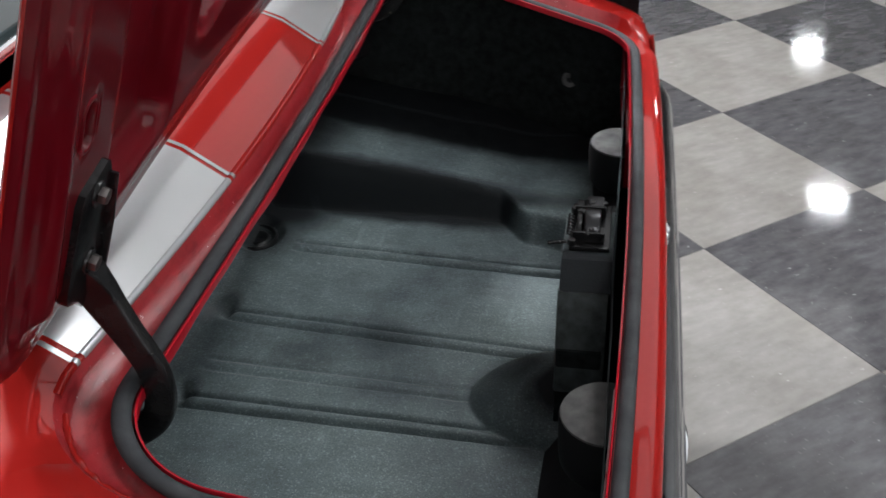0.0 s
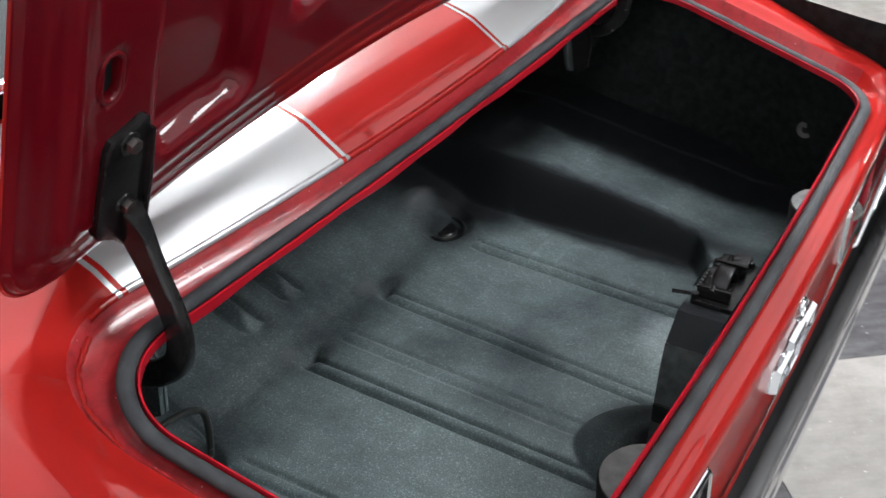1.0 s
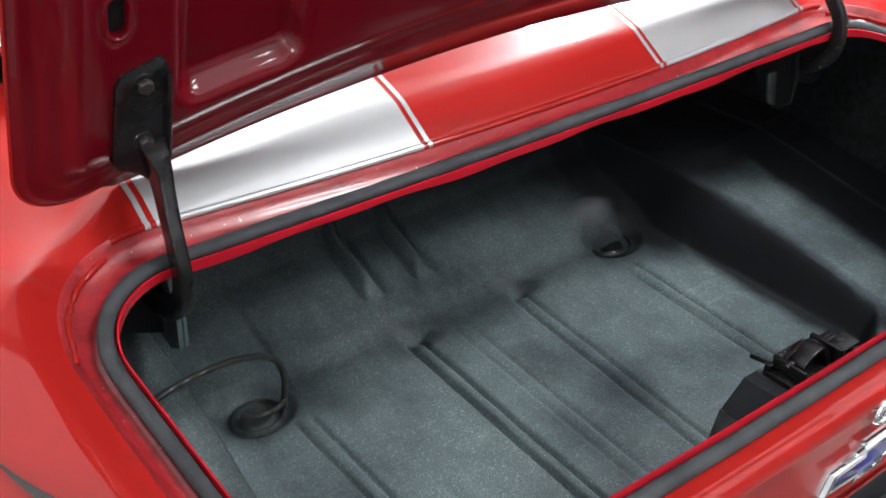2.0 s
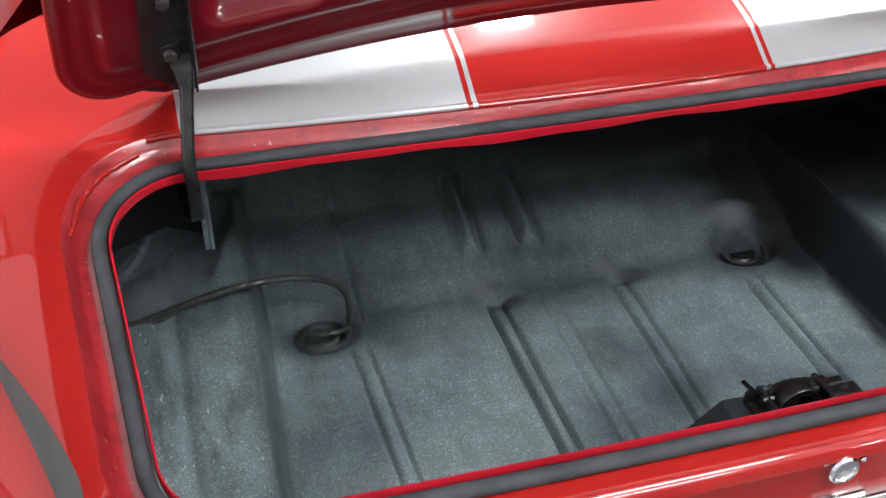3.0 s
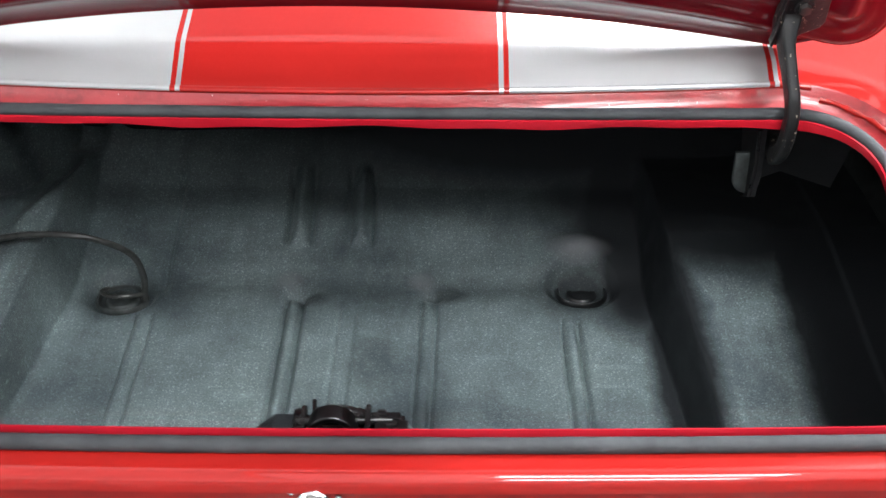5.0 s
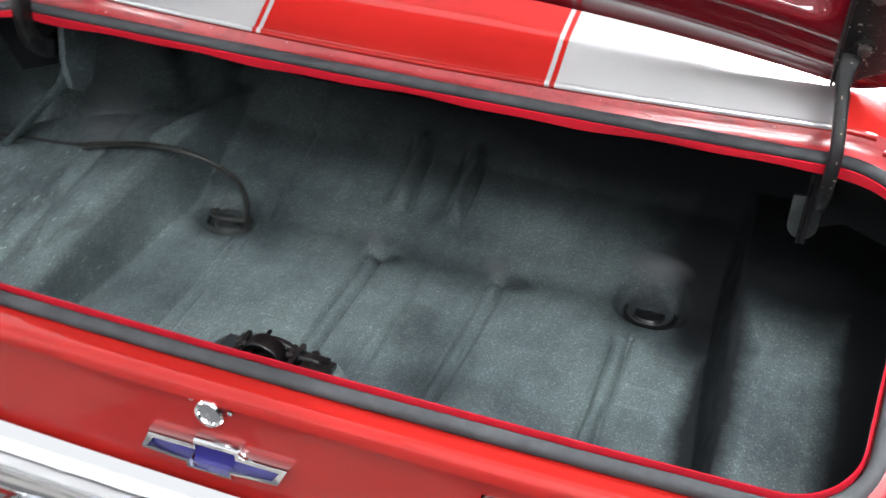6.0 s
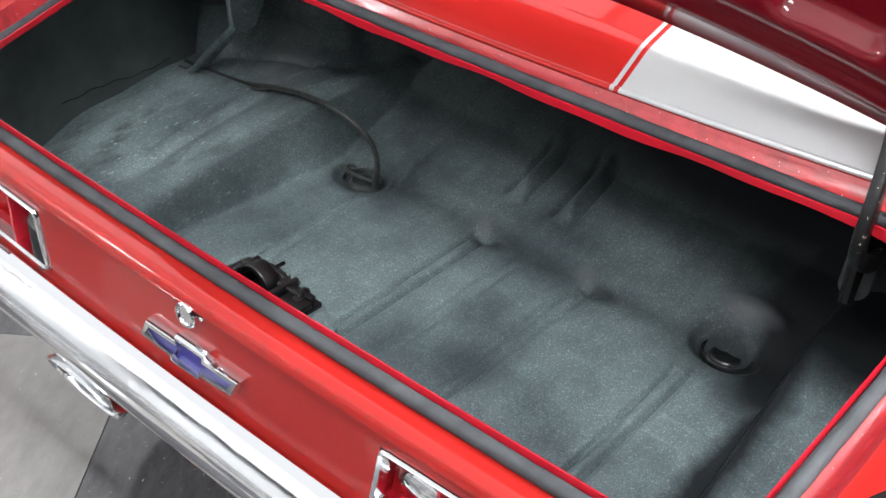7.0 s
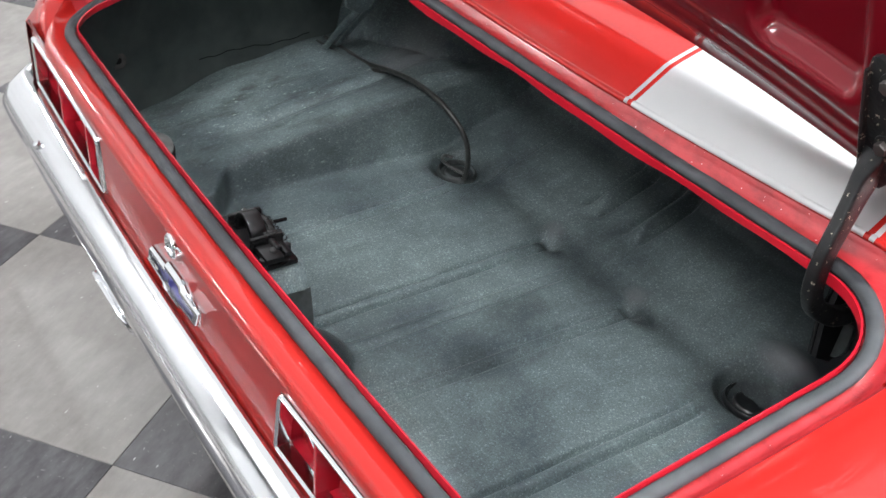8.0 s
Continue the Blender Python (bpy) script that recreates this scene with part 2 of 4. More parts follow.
def glass_mat():
    m, nt, b = shader("tinted_glass")
    b.inputs["Base Color"].default_value = (0.02, 0.028, 0.03, 1)
    b.inputs["Roughness"].default_value = 0.03
    b.inputs["Coat Weight"].default_value = 1.0
    return m


GLASS = glass_mat()


def glow(name, colour, strength):
    m = bpy.data.materials.new(name)
    m.use_nodes = True
    nt = m.node_tree
    nt.nodes.clear()
    e, o = nt.nodes.new("ShaderNodeEmission"), nt.nodes.new("ShaderNodeOutputMaterial")
    e.inputs[0].default_value, e.inputs[1].default_value = (*colour, 1), strength
    nt.links.new(e.outputs[0], o.inputs[0])
    return m


LAMP = glow("lamp_diffuser", (0.95, 0.975, 1.0), LAMP_POWER)
SPOT = glow("small_lamp_diffuser", (0.95, 0.975, 1.0), SPOT_POWER)
DIM = glow("dimmed_diffuser", (0.95, 0.975, 1.0), DIM_POWER)

# ---- mesh helpers ----


def finish(ob, smooth=True, angle=35.0):
    me = ob.data
    for p in me.polygons:
        p.use_smooth = smooth
    if smooth:
        me.set_sharp_from_angle(angle=radians(angle))
    return ob


def part(name, bm, material, parent, label="", smooth=True, angle=35.0):
    bmesh.ops.recalc_face_normals(bm, faces=bm.faces)
    me = bpy.data.meshes.new(name)
    bm.to_mesh(me)
    bm.free()
    me.materials.append(material)
    ob = new(name, me)
    ob.parent = parent
    if label:
        tagged(ob, label)
    return finish(ob, smooth, angle)


def thing(name, at, label, category, group="", kind=""):
    ob = new(name)
    ob.empty_display_size = 0.1
    ob.location = at
    return tagged(ob, label, category, group, kind)


def settle(ob):
    """Makes a part's vertices, given in the world, local to its parent."""
    off = Vector((0, 0, 0))
    up = ob.parent
    while up:
        off += up.location
        up = up.parent
    ob.data.transform(Matrix.Translation(-off))
    return ob


def grid(rows, closed_u=False, closed_v=False):
    """A skin through rows of points."""
    bm = bmesh.new()
    vs = [[bm.verts.new(p) for p in row] for row in rows]
    nu, nv = len(vs), len(vs[0])
    for i in range(nu if closed_u else nu - 1):
        for j in range(nv if closed_v else nv - 1):
            a, b = vs[i], vs[(i + 1) % nu]
            k = (j + 1) % nv
            bm.faces.new((a[j], a[k], b[k], b[j]))
    return bm


def box(x0, x1, y0, y1, z0, z1, bevel=0.0, bm=None):
    bm = bm or bmesh.new()
    m = Matrix.Translation(((x0 + x1) / 2, (y0 + y1) / 2, (z0 + z1) / 2)) @ Matrix.Diagonal((abs(x1 - x0), abs(y1 - y0), abs(z1 - z0), 1))
    made = bmesh.ops.create_cube(bm, size=1.0, matrix=m)["verts"]
    if bevel:
        edges = list({e for v in made for e in v.link_edges})
        bmesh.ops.bevel(bm, geom=edges, offset=bevel, segments=2, affect="EDGES", profile=0.6)
    return bm


def rod(p, q, r0, r1=None, seg=20, bm=None, bevel=0.0):
    """A closed round bar from p to q."""
    bm = bm or bmesh.new()
    p, q = Vector(p), Vector(q)
    turn = (q - p).to_track_quat("Z", "Y").to_matrix().to_4x4()
    m = Matrix.Translation((p + q) / 2) @ turn
    made = bmesh.ops.create_cone(bm, cap_ends=True, segments=seg, radius1=r0, radius2=r1 if r1 is not None else r0, depth=(q - p).length, matrix=m)["verts"]
    if bevel:
        edges = [e for e in {e for v in made for e in v.link_edges} if len([f for f in e.link_faces if len(f.verts) > 4]) == 1]
        bmesh.ops.bevel(bm, geom=edges, offset=bevel, segments=2, affect="EDGES", profile=0.6)
    return bm


def smooth_line(pts, steps=6):
    """Catmull-Rom through the points."""
    pts = [Vector(p) for p in pts]
    ext = [2 * pts[0] - pts[1], *pts, 2 * pts[-1] - pts[-2]]
    out = []
    for i in range(1, len(ext) - 2):
        a, b, c, d = ext[i - 1:i + 3]
        for s in range(steps):
            t = s / steps
            out.append(0.5 * ((2 * b) + (c - a) * t + (2 * a - 5 * b + 4 * c - d) * t * t + (3 * b - a - 3 * c + d) * t ** 3))
    return out + [pts[-1]]


def sweep(line, section, side=(1, 0, 0), capped=True):
    """A closed section (u along side, v across) swept along a line; section may be a function of the index."""
    side = Vector(side).normalized()
    rows = []
    for i, p in enumerate(line):
        a, b = line[max(0, i - 1)], line[min(len(line) - 1, i + 1)]
        ahead = (b - a).normalized()
        s = (side - ahead * side.dot(ahead)).normalized()
        w = ahead.cross(s)
        sec = section(i / (len(line) - 1)) if callable(section) else section
        rows.append([p + s * u + w * v for u, v in sec])
    bm = grid(rows, closed_v=True)
    if capped:
        bm.verts.ensure_lookup_table()
        n = len(rows[0])
        bm.faces.new(bm.verts[:n])
        bm.faces.new(bm.verts[-n:])
    return bm


def circle(r, n=10, sx=1.0, sy=1.0):
    return [(r * sx * math.cos(2 * math.pi * k / n), r * sy * math.sin(2 * math.pi * k / n)) for k in range(n)]


def rounded(w, h, r, n=3):
    """A rectangle with rounded corners, as a section."""
    out = []
    for cx, cy, a0 in ((w / 2 - r, h / 2 - r, 0), (-w / 2 + r, h / 2 - r, 90), (-w / 2 + r, -h / 2 + r, 180), (w / 2 - r, -h / 2 + r, 270)):
        for k in range(n + 1):
            a = radians(a0 + 90 * k / n)
            out.append((cx + r * math.cos(a), cy + r * math.sin(a)))
    return out


def step(a, b, x):
    t = min(1.0, max(0.0, (x - a) / (b - a)))
    return t * t * (3 - 2 * t)


def bell(x, w):
    return math.exp(-(x / w) ** 2)


# ---- the showroom ----
floor = tagged(new("floor"), "grey and charcoal checkered vinyl tile showroom floor", "floor", kind="structure")
ROOM = (-7.0, 15.0, -8.0, 10.0, 4.0)


def slab(name, x0, x1, y0, y1, z0, z1, material, label):
    bm = box(x0, x1, y0, y1, z0, z1)
    me = bpy.data.meshes.new(name)
    bm.to_mesh(me)
    bm.free()
    me.materials.append(material)
    return tagged(new(name, me), label, name.split("_")[0], kind="structure")


X0, X1, Y0, Y1, H = ROOM
slab("wall_north", X0 - 0.2, X1 + 0.2, Y1, Y1 + 0.2, 0, H, DARK_WALL, "plain dark painted showroom wall")
slab("wall_south", X0 - 0.2, X1 + 0.2, Y0 - 0.2, Y0, 0, H, WALL, "plain pale painted showroom wall")
slab("wall_east", X1, X1 + 0.2, Y0, Y1, 0, H, DARK_WALL, "plain dark painted showroom wall")
slab("wall_west", X0 - 0.2, X0, Y0, Y1, 0, H, WALL, "plain pale painted showroom wall")
slab("ceiling", X0 - 0.2, X1 + 0.2, Y0 - 0.2, Y1 + 0.2, H, H + 0.2, CEIL, "plain grey showroom ceiling")


def ceiling_light(x, y, lit, w, d):
    lamp = thing("ceiling_light", (x, y, H - 0.16), "rectangular white ceiling light panel with a slim frame", "light", "ceiling lights")
    bm = bmesh.new()
    for a0, a1, b0, b1 in ((-w - 0.03, w + 0.03, d, d + 0.03), (-w - 0.03, w + 0.03, -d - 0.03, -d), (-w - 0.03, -w, -d, d), (w, w + 0.03, -d, d)):
        box(a0, a1, b0, b1, -0.05, 0.155, bm=bm)
    part("frame", bm, WALL, lamp, smooth=False)
    part("diffuser", box(-w + 0.002, w - 0.002, -d + 0.002, d - 0.002, -0.035, -0.02), lit, lamp, "glowing white diffuser", smooth=False)
    return lamp


for lights, lit, w, d in ((FRONT, DIM, 0.14, 0.10), (FRONT_LONG, DIM, 0.14, 0.30), (ADDED_KEYS, LAMP, 0.60, 0.36), (SMALL, SPOT, 0.10, 0.16), (ADDED_WASH, SPOT, 0.16, 0.5)):
    first_light = ceiling_light(*lights[0], lit, w, d)
    for lx, ly in lights[1:]:
        copy_thing(first_light, Matrix.Translation((lx, ly, H - 0.16)))


# an added glowing box, out of view, to fill and be mirrored
def light_box(x0, x1, y0, y1, lit):
    lb = thing("light_box", ((x0 + x1) / 2, (y0 + y1) / 2, H), "large white light box added unseen under the ceiling", "light", "light boxes")
    w, d = (x1 - x0) / 2, (y1 - y0) / 2
    for a0, a1, b0, b1 in ((-w, w, d - 0.015, d), (-w, w, -d, -d + 0.015), (-w, -w + 0.015, -d + 0.015, d - 0.015), (w - 0.015, w, -d + 0.015, d - 0.015)):
        part("frame", box(a0, a1, b0, b1, -0.04, -0.0), WALL, lb, smooth=False)
    part("diffuser", box(-w + 0.016, w - 0.016, -d + 0.016, d - 0.016, -0.03, -0.02), lit, lb, "softly glowing white fabric", smooth=False)


for *place, power in FILL_BOXES:
    light_box(*place, glow("fill_box_diffuser", (0.97, 0.985, 1.0), power))

# ---- the car ----
car = thing("car", (0, 2.2, 0), "red classic coupe with white stripes and open trunk on checkered floor", "car")
"""Across x, forward y, up z; the tail stands at y = 0.08."""


def rim_z(x, y):
    return 0.858 + 0.281 * (y - 0.122) - 0.015 * x * x


def opening():
    """The seal's line round the trunk opening, with its outward direction: rear middle, right side, front, left side."""
    corners = [((0.634, 0.118), 0.085), ((0.672, 0.566), 0.105), ((-0.672, 0.566), 0.105), ((-0.634, 0.118), 0.085)]
    pts = []
    count = len(corners)
    for k in range(count):
        (cx, cy), r = corners[k]
        c = Vector((cx, cy))
        a = Vector(corners[k - 1][0])
        b = Vector(corners[(k + 1) % count][0])
        da, db = (a - c).normalized(), (b - c).normalized()
        half = da.angle(db) / 2
        cut = r / math.tan(half)
        mid = c + (da + db).normalized() * (r / math.sin(half))
        s, e = c + da * cut - mid, c + db * cut - mid
        sweep_angle = s.angle(e)
        turn = 1 if s.cross(e) > 0 else -1
        for i in range(15):
            pts.append(mid + Matrix.Rotation(turn * sweep_angle * i / 14, 2) @ s)
        nxt_c, nxt_r = corners[(k + 1) % count]
        d2 = (Vector(corners[(k + 2) % count][0]) - Vector(nxt_c)).normalized()
        cut2 = nxt_r / math.tan((-db).angle(d2) / 2)
        start, end = c + db * cut, Vector(nxt_c) - db * cut2
        n = 40 if abs(db.x) > 0.7 else 14
        for i in range(1, n):
            pts.append(start.lerp(end, i / n))
    out = []
    m = len(pts)
    for i, p in enumerate(pts):
        tan = (pts[(i + 1) % m] - pts[i - 1]).normalized()
        nrm = Vector((tan.y, -tan.x))
        if nrm.dot(p - Vector((0, 0.34))) < 0:
            nrm = -nrm
        q = p.copy()
        q.y += 0.035 * p.x * p.x
        out.append((q, nrm))
    return out


RIM = opening()


def reach(p, n):
    """How far the gutter reaches out from the seal."""
    return 0.037 + max(0.0, n.y) ** 2 * (-0.004 + 0.075 * p.x ** 2)


def ring(profile, material, name, label, rearmost=None, angle=40.0, wrap=True, rear=None):
    """Sweeps a profile of (out, up) round the opening; rearmost is its shape along the tail."""
    rows = []
    line = RIM
    if rear is not None:
        k = next(i for i in range(len(RIM)) if RIM[i - 1][1].y < -0.5 <= RIM[i][1].y)
        line = RIM[k:] + RIM[:k]
        cut = next(i for i in range(len(line)) if line[i][1].y < -0.5)
        line = line[cut - 1:] + line[:1] if rear else line[:cut]
    for p, n in line:
        w = step(0.55, 0.95, -n.y)
        prof = profile(p, n) if callable(profile) else profile
        row = []
        for k, (d, u) in enumerate(prof):
            if rearmost:
                d, u = d + (rearmost[k][0] - d) * w, u + (rearmost[k][1] - u) * w
            q = p + n * d
            row.append((q.x, q.y, rim_z(p.x, p.y) + u))
        rows.append(row)
    return settle(part(name, grid(rows, closed_u=rear is None, closed_v=wrap), material, car, label, angle=angle))


# red flange on which the seal sits, with wavy hand-cut lower edge
def flange(p, n):
    wob = 0.0018 * math.sin(p.x * 17 + 1) + 0.0012 * math.sin(p.x * 41)
    top = -0.0055 - 0.006 * n.y
    low = top - 0.0105 + wob
    return [(-0.0100, top), (-0.0120, top - 0.0005), (-0.0125, top - 0.006), (-0.0118, low), (-0.0090, low), (-0.0085, top - 0.006)]


ring(flange, CRIMSON, "flange", "red painted pinch-weld flange inside the seal")


def seal(p, n):
    r = 0.0074 + 0.0010 * step(0.3, 0.9, n.y) + 0.0008 * step(0.3, 0.9, -n.y)
    lump = 1 + 0.05 * math.sin(p.x * 31 + p.y * 47) + 0.03 * math.sin(p.x * 83)
    return [(1.10 * r * math.cos(2 * math.pi * k / 14) + 0.0012, 0.92 * lump * r * math.sin(2 * math.pi * k / 14) - 0.0092) for k in range(14)]


ring(seal, RUBBER, "weatherstrip", "dark grey rubber weatherstrip round the opening", angle=60)


def gutter(p, n):
    r = reach(p, n)
    return [(-0.008, -0.016), (0.008, -0.019), (0.014, -0.021), (0.022, -0.019), (r - 0.011, -0.013), (r - 0.006, -0.004), (r - 0.002, 0.006), (r, 0.0082)]


TAIL_LIP = [(-0.008, -0.0150), (0.008, -0.0145), (0.014, -0.0138), (0.023, -0.0133), (0.032, -0.0137), (0.0384, -0.0172), (0.0418, -0.0225), (0.0425, -0.031)]
ring(gutter, GUTTER, "gutter", "dusty red rain gutter round the trunk opening", TAIL_LIP, wrap=False, angle=60, rear=False)
ring(gutter, RED, "tail_lip", "glossy red lip along the tail edge", TAIL_LIP, wrap=False, angle=60, rear=True)


# lumpy seam sealer under paint in the front corners of the gutter
for side in (-1, 1):
    bead = [p_n for p_n in RIM if p_n[1].x * side > 0.25 and p_n[1].y > 0.15]
    line = []
    for p, n in bead:
        q = p + n * (reach(p, n) - 0.008 + 0.0025 * noise.noise((p.x * 60, p.y * 60, 1.0)))
        line.append(Vector((q.x, q.y, rim_z(p.x, p.y) - 0.006 + 0.002 * noise.noise((p.x * 90, p.y * 90, 4.0)))))
    fine = smooth_line(line, 4)
    lumps = [0.0034 + 0.0022 * noise.noise((q.x * 130, q.y * 130, 9.0)) for q in fine]
    settle(part("seam_sealer", sweep(fine, lambda t: circle(lumps[min(len(lumps) - 1, int(round(t * (len(lumps) - 1))))], 8)), RED, car, "lumpy red painted seam sealer", angle=70))


# body skin outside the gutter
def skin_row(p, n, steps=20):
    r = reach(p, n)
    wf = max(0.0, n.y) ** 2
    long = 0.27 * wf + (1 - wf) * (0.058 + 0.112 * step(0.05, 0.48, p.y))
    z0 = rim_z(p.x, p.y) + 0.0082
    row = []
    for k in range(steps + 1):
        u = long * k / steps
        q = p + n * (r + u)
        crease = max(0.02, 0.060 - 0.10 * q.x * q.x)
        flat = max(0.0, u - crease)
        rise = 0.67 * min(u, crease) + 0.325 * flat - 0.16 * flat * flat
        lift = wf * rise
        edge = (1 - wf) * (0.27 * n.y * u + 0.010 * step(0, 0.03, u) - 0.030 * (u / long) ** 3 if long else 0)
        row.append(Vector((q.x, q.y, z0 + lift + edge)))
    return row


SKIN = [(p, n, skin_row(p, n)) for p, n in RIM if n.y > -0.35]
SEAM = min((n.y for p, n, r in SKIN if n.y > 0.6))
deck_rows = [r for p, n, r in SKIN if n.y >= SEAM - 1e-6]
settle(part("deck_panel", grid(deck_rows), RED, car, "red deck panel below the rear window", angle=50))


def quarter(side):
    rows = [(p, n, r) for p, n, r in SKIN if n.y <= SEAM + 0.02 and p.x * side > 0]
    skin = []
    for p, n, r in rows:
        e = r[-1]
        out = Vector((side, 0, 0))
        drop = [e + out * 0.012 + Vector((0, 0, -0.006)), e + out * 0.022 + Vector((0, 0, -0.020)), e + out * 0.034 + Vector((0, 0, -0.08)), e + out * 0.045 + Vector((0, 0, -0.18)),
                Vector((e.x + side * 0.040, e.y, 0.66 - 0.14 * step(0.3, 0.6, e.y))), Vector((e.x + side * 0.02, e.y, 0.63 - 0.27 * step(0.3, 0.6, e.y))), Vector((e.x - side * 0.02, e.y, 0.62 - 0.32 * step(0.3, 0.6, e.y)))]
        skin.append(list(r) + drop)
    if skin[0][0].y > skin[-1][0].y:
        skin.reverse()
    # the tail end turns in to the tail panel
    e = skin[0]
    cap = [[Vector((v.x - side * 0.006, v.y - 0.030, v.z - 0.010)) for v in e],
           [Vector((v.x - side * 0.016, 0.118, v.z - 0.022)) for v in e],
           [Vector((side * min(0.742, abs(v.x) - 0.03), 0.099, min(v.z - 0.035, 0.812))) for v in e]]
    far = skin[-1]
    ahead = [[Vector((v.x + side * (0.06 if k > 20 else 0.02), v.y + 0.5, v.z + (0.03 if k <= 20 else 0.01))) for k, v in enumerate(far)],
             [Vector((v.x + side * (0.06 if k > 20 else 0.02), v.y + 3.0, v.z + 0.02)) for k, v in enumerate(far)]]
    return settle(part("quarter_panel", grid([cap[2], cap[1], cap[0], *skin, *ahead]), RED, car, "glossy red quarter panel", angle=50))


quarter(1)
quarter(-1)


def corner(side):
    """Closes the body between the tail lip's rounded corner and the quarter panel."""
    rows = []
    for p, n in RIM:
        if p.x * side > 0.5 and -0.97 < n.y < -0.15:
            w = step(0.55, 0.95, -n.y)
            d0, u0 = 0.037 + 0.0055 * w, 0.0082 - 0.0392 * w
            e, k = 0.042 * step(0.03, 0.40, 1 + n.y), step(0.08, 0.45, 1 + n.y)
            prof = [(d0 - 0.002, u0 - 0.001), (d0 + e * 0.5, u0 + 0.001), (d0 + e * 0.9, u0 - 0.006), (d0 + e + 0.001, u0 - 0.020), (d0 + e, u0 - 0.028 - 0.02 * k)]
            rows.append([((p + n * d).x, (p + n * d).y, rim_z(p.x, p.y) + u) for d, u in prof])
    return settle(part("tail_corner", grid(rows), RED, car, "rounded red tail corner", angle=60))


corner(1)
corner(-1)


# stripes lie on the deck panel
def deck_point(x, u, up=0.0012):
    best = min(SKIN, key=lambda s: abs(s[2][0].x - x) + (10 if s[1].y < 0.6 else 0))
    i = SKIN.index(best)
    j = i + 1 if (SKIN[i + 1][2][0].x - x) * (best[2][0].x - x) < 0 else i - 1
    a, b = SKIN[i][2], SKIN[j][2]
    t = (x - a[0].x) / (b[0].x - a[0].x) if abs(b[0].x - a[0].x) > 1e-6 else 0

    def on(row):
        d = (row[-1] - row[0]).length / (len(row) - 1)
        k = min(len(row) - 2, int(u / 0.0135))
        return row[k].lerp(row[k + 1], u / 0.0135 - k)
    q = on(a).lerp(on(b), t)
    return Vector((x, q.y, q.z + up))


def stripe(x0, x1, u0, u1, name, parent, material, label=""):
    nx, nu = max(2, int(abs(x1 - x0) / 0.03) + 1), max(2, int((u1 - u0) / 0.0135) + 1)
    rows = []
    for i in range(nx + 1):
        x = x0 + (x1 - x0) * i / nx
        e = deck_point(x, u0)
        roll = [e + Vector((0, dy, dz)) for dy, dz in ((0.0, -0.0085), (-0.0042, -0.0074), (-0.0063, -0.0042), (-0.0056, -0.0010), (-0.0030, 0.0012), (-0.0004, 0.0014))]
        rows.append(roll + [deck_point(x, u0 + (u1 - u0) * k / nu) for k in range(nu + 1)])
    return settle(part(name, grid(rows), material, parent, label, angle=60))


for side in (-1, 1):
    lo, hi = 0.2000, 0.5600
    main = stripe(side * (lo + 0.013), side * (hi - 0.013), 0.0005, 0.262, "stripe", car, WHITE, "wide white painted stripe across the deck")
    for a, b in ((lo, lo + 0.0062), (hi - 0.0062, hi)):
        stripe(side * a, side * b, 0.0005, 0.262, "pinstripe", car, WHITE, "thin white line beside the stripe")

rows = []
for i in range(81):
    e = deck_point(-0.60 + 1.2 * i / 80, 0.0005, 0.0)
    rows.append([e + Vector((0, dy, dz)) for dy, dz in ((0.0, -0.0080), (-0.0038, -0.0070), (-0.0057, -0.0042), (-0.0050, -0.0014), (-0.0026, 0.0006), (0.0, 0.0008), (0.002, 0.0010))])
settle(part("deck_hem", grid(rows), RED, car, "rolled red edge of the deck panel", angle=60))

# tail panel with the openings of the two lamps
LAMP_X0, LAMP_X1, LAMP_Z0, LAMP_Z1 = 0.287, 0.690, 0.717, 0.803


def tail_y(x):
    return 0.082 + 0.035 * x * x


def tail_panel():
    xs = [-0.735, -0.71, -LAMP_X1, -0.59, -0.49, -0.39, -LAMP_X0, -0.2, -0.1, 0, 0.1, 0.2, LAMP_X0, 0.39, 0.49, 0.59, LAMP_X1, 0.71, 0.735]
    zs = [0.56, 0.66, 0.700, LAMP_Z0, LAMP_Z1, 0.818, 0.828, 0.834]
    back = {0.818: 0.000, 0.828: -0.0015, 0.834: -0.004}
    bm = bmesh.new()
    vs = {(i, k): bm.verts.new((x + (math.copysign(0.012, x) if abs(x) == LAMP_X0 and z >= LAMP_Z1 else 0.0), tail_y(x) + back.get(z, 0.0) + (0.012 if abs(x) > 0.72 else 0.0), LAMP_Z1 + (z - LAMP_Z1) * (1 - max(0.0, abs(x) - LAMP_X1) / 0.05) if z > LAMP_Z1 else z)) for i, x in enumerate(xs) for k, z in enumerate(zs)}
    for i in range(len(xs) - 1):
        for k in range(len(zs) - 1):
            hole = zs[k] == LAMP_Z0 and abs(xs[i] + xs[i + 1]) / 2 > LAMP_X0 and abs(xs[i] + xs[i + 1]) / 2 < LAMP_X1
            if not hole:
                bm.faces.new((vs[i, k], vs[i + 1, k], vs[i + 1, k + 1], vs[i, k + 1]))
    return settle(part("tail_panel", bm, RED, car, "red painted tail panel between the lamps"))


tail_panel()


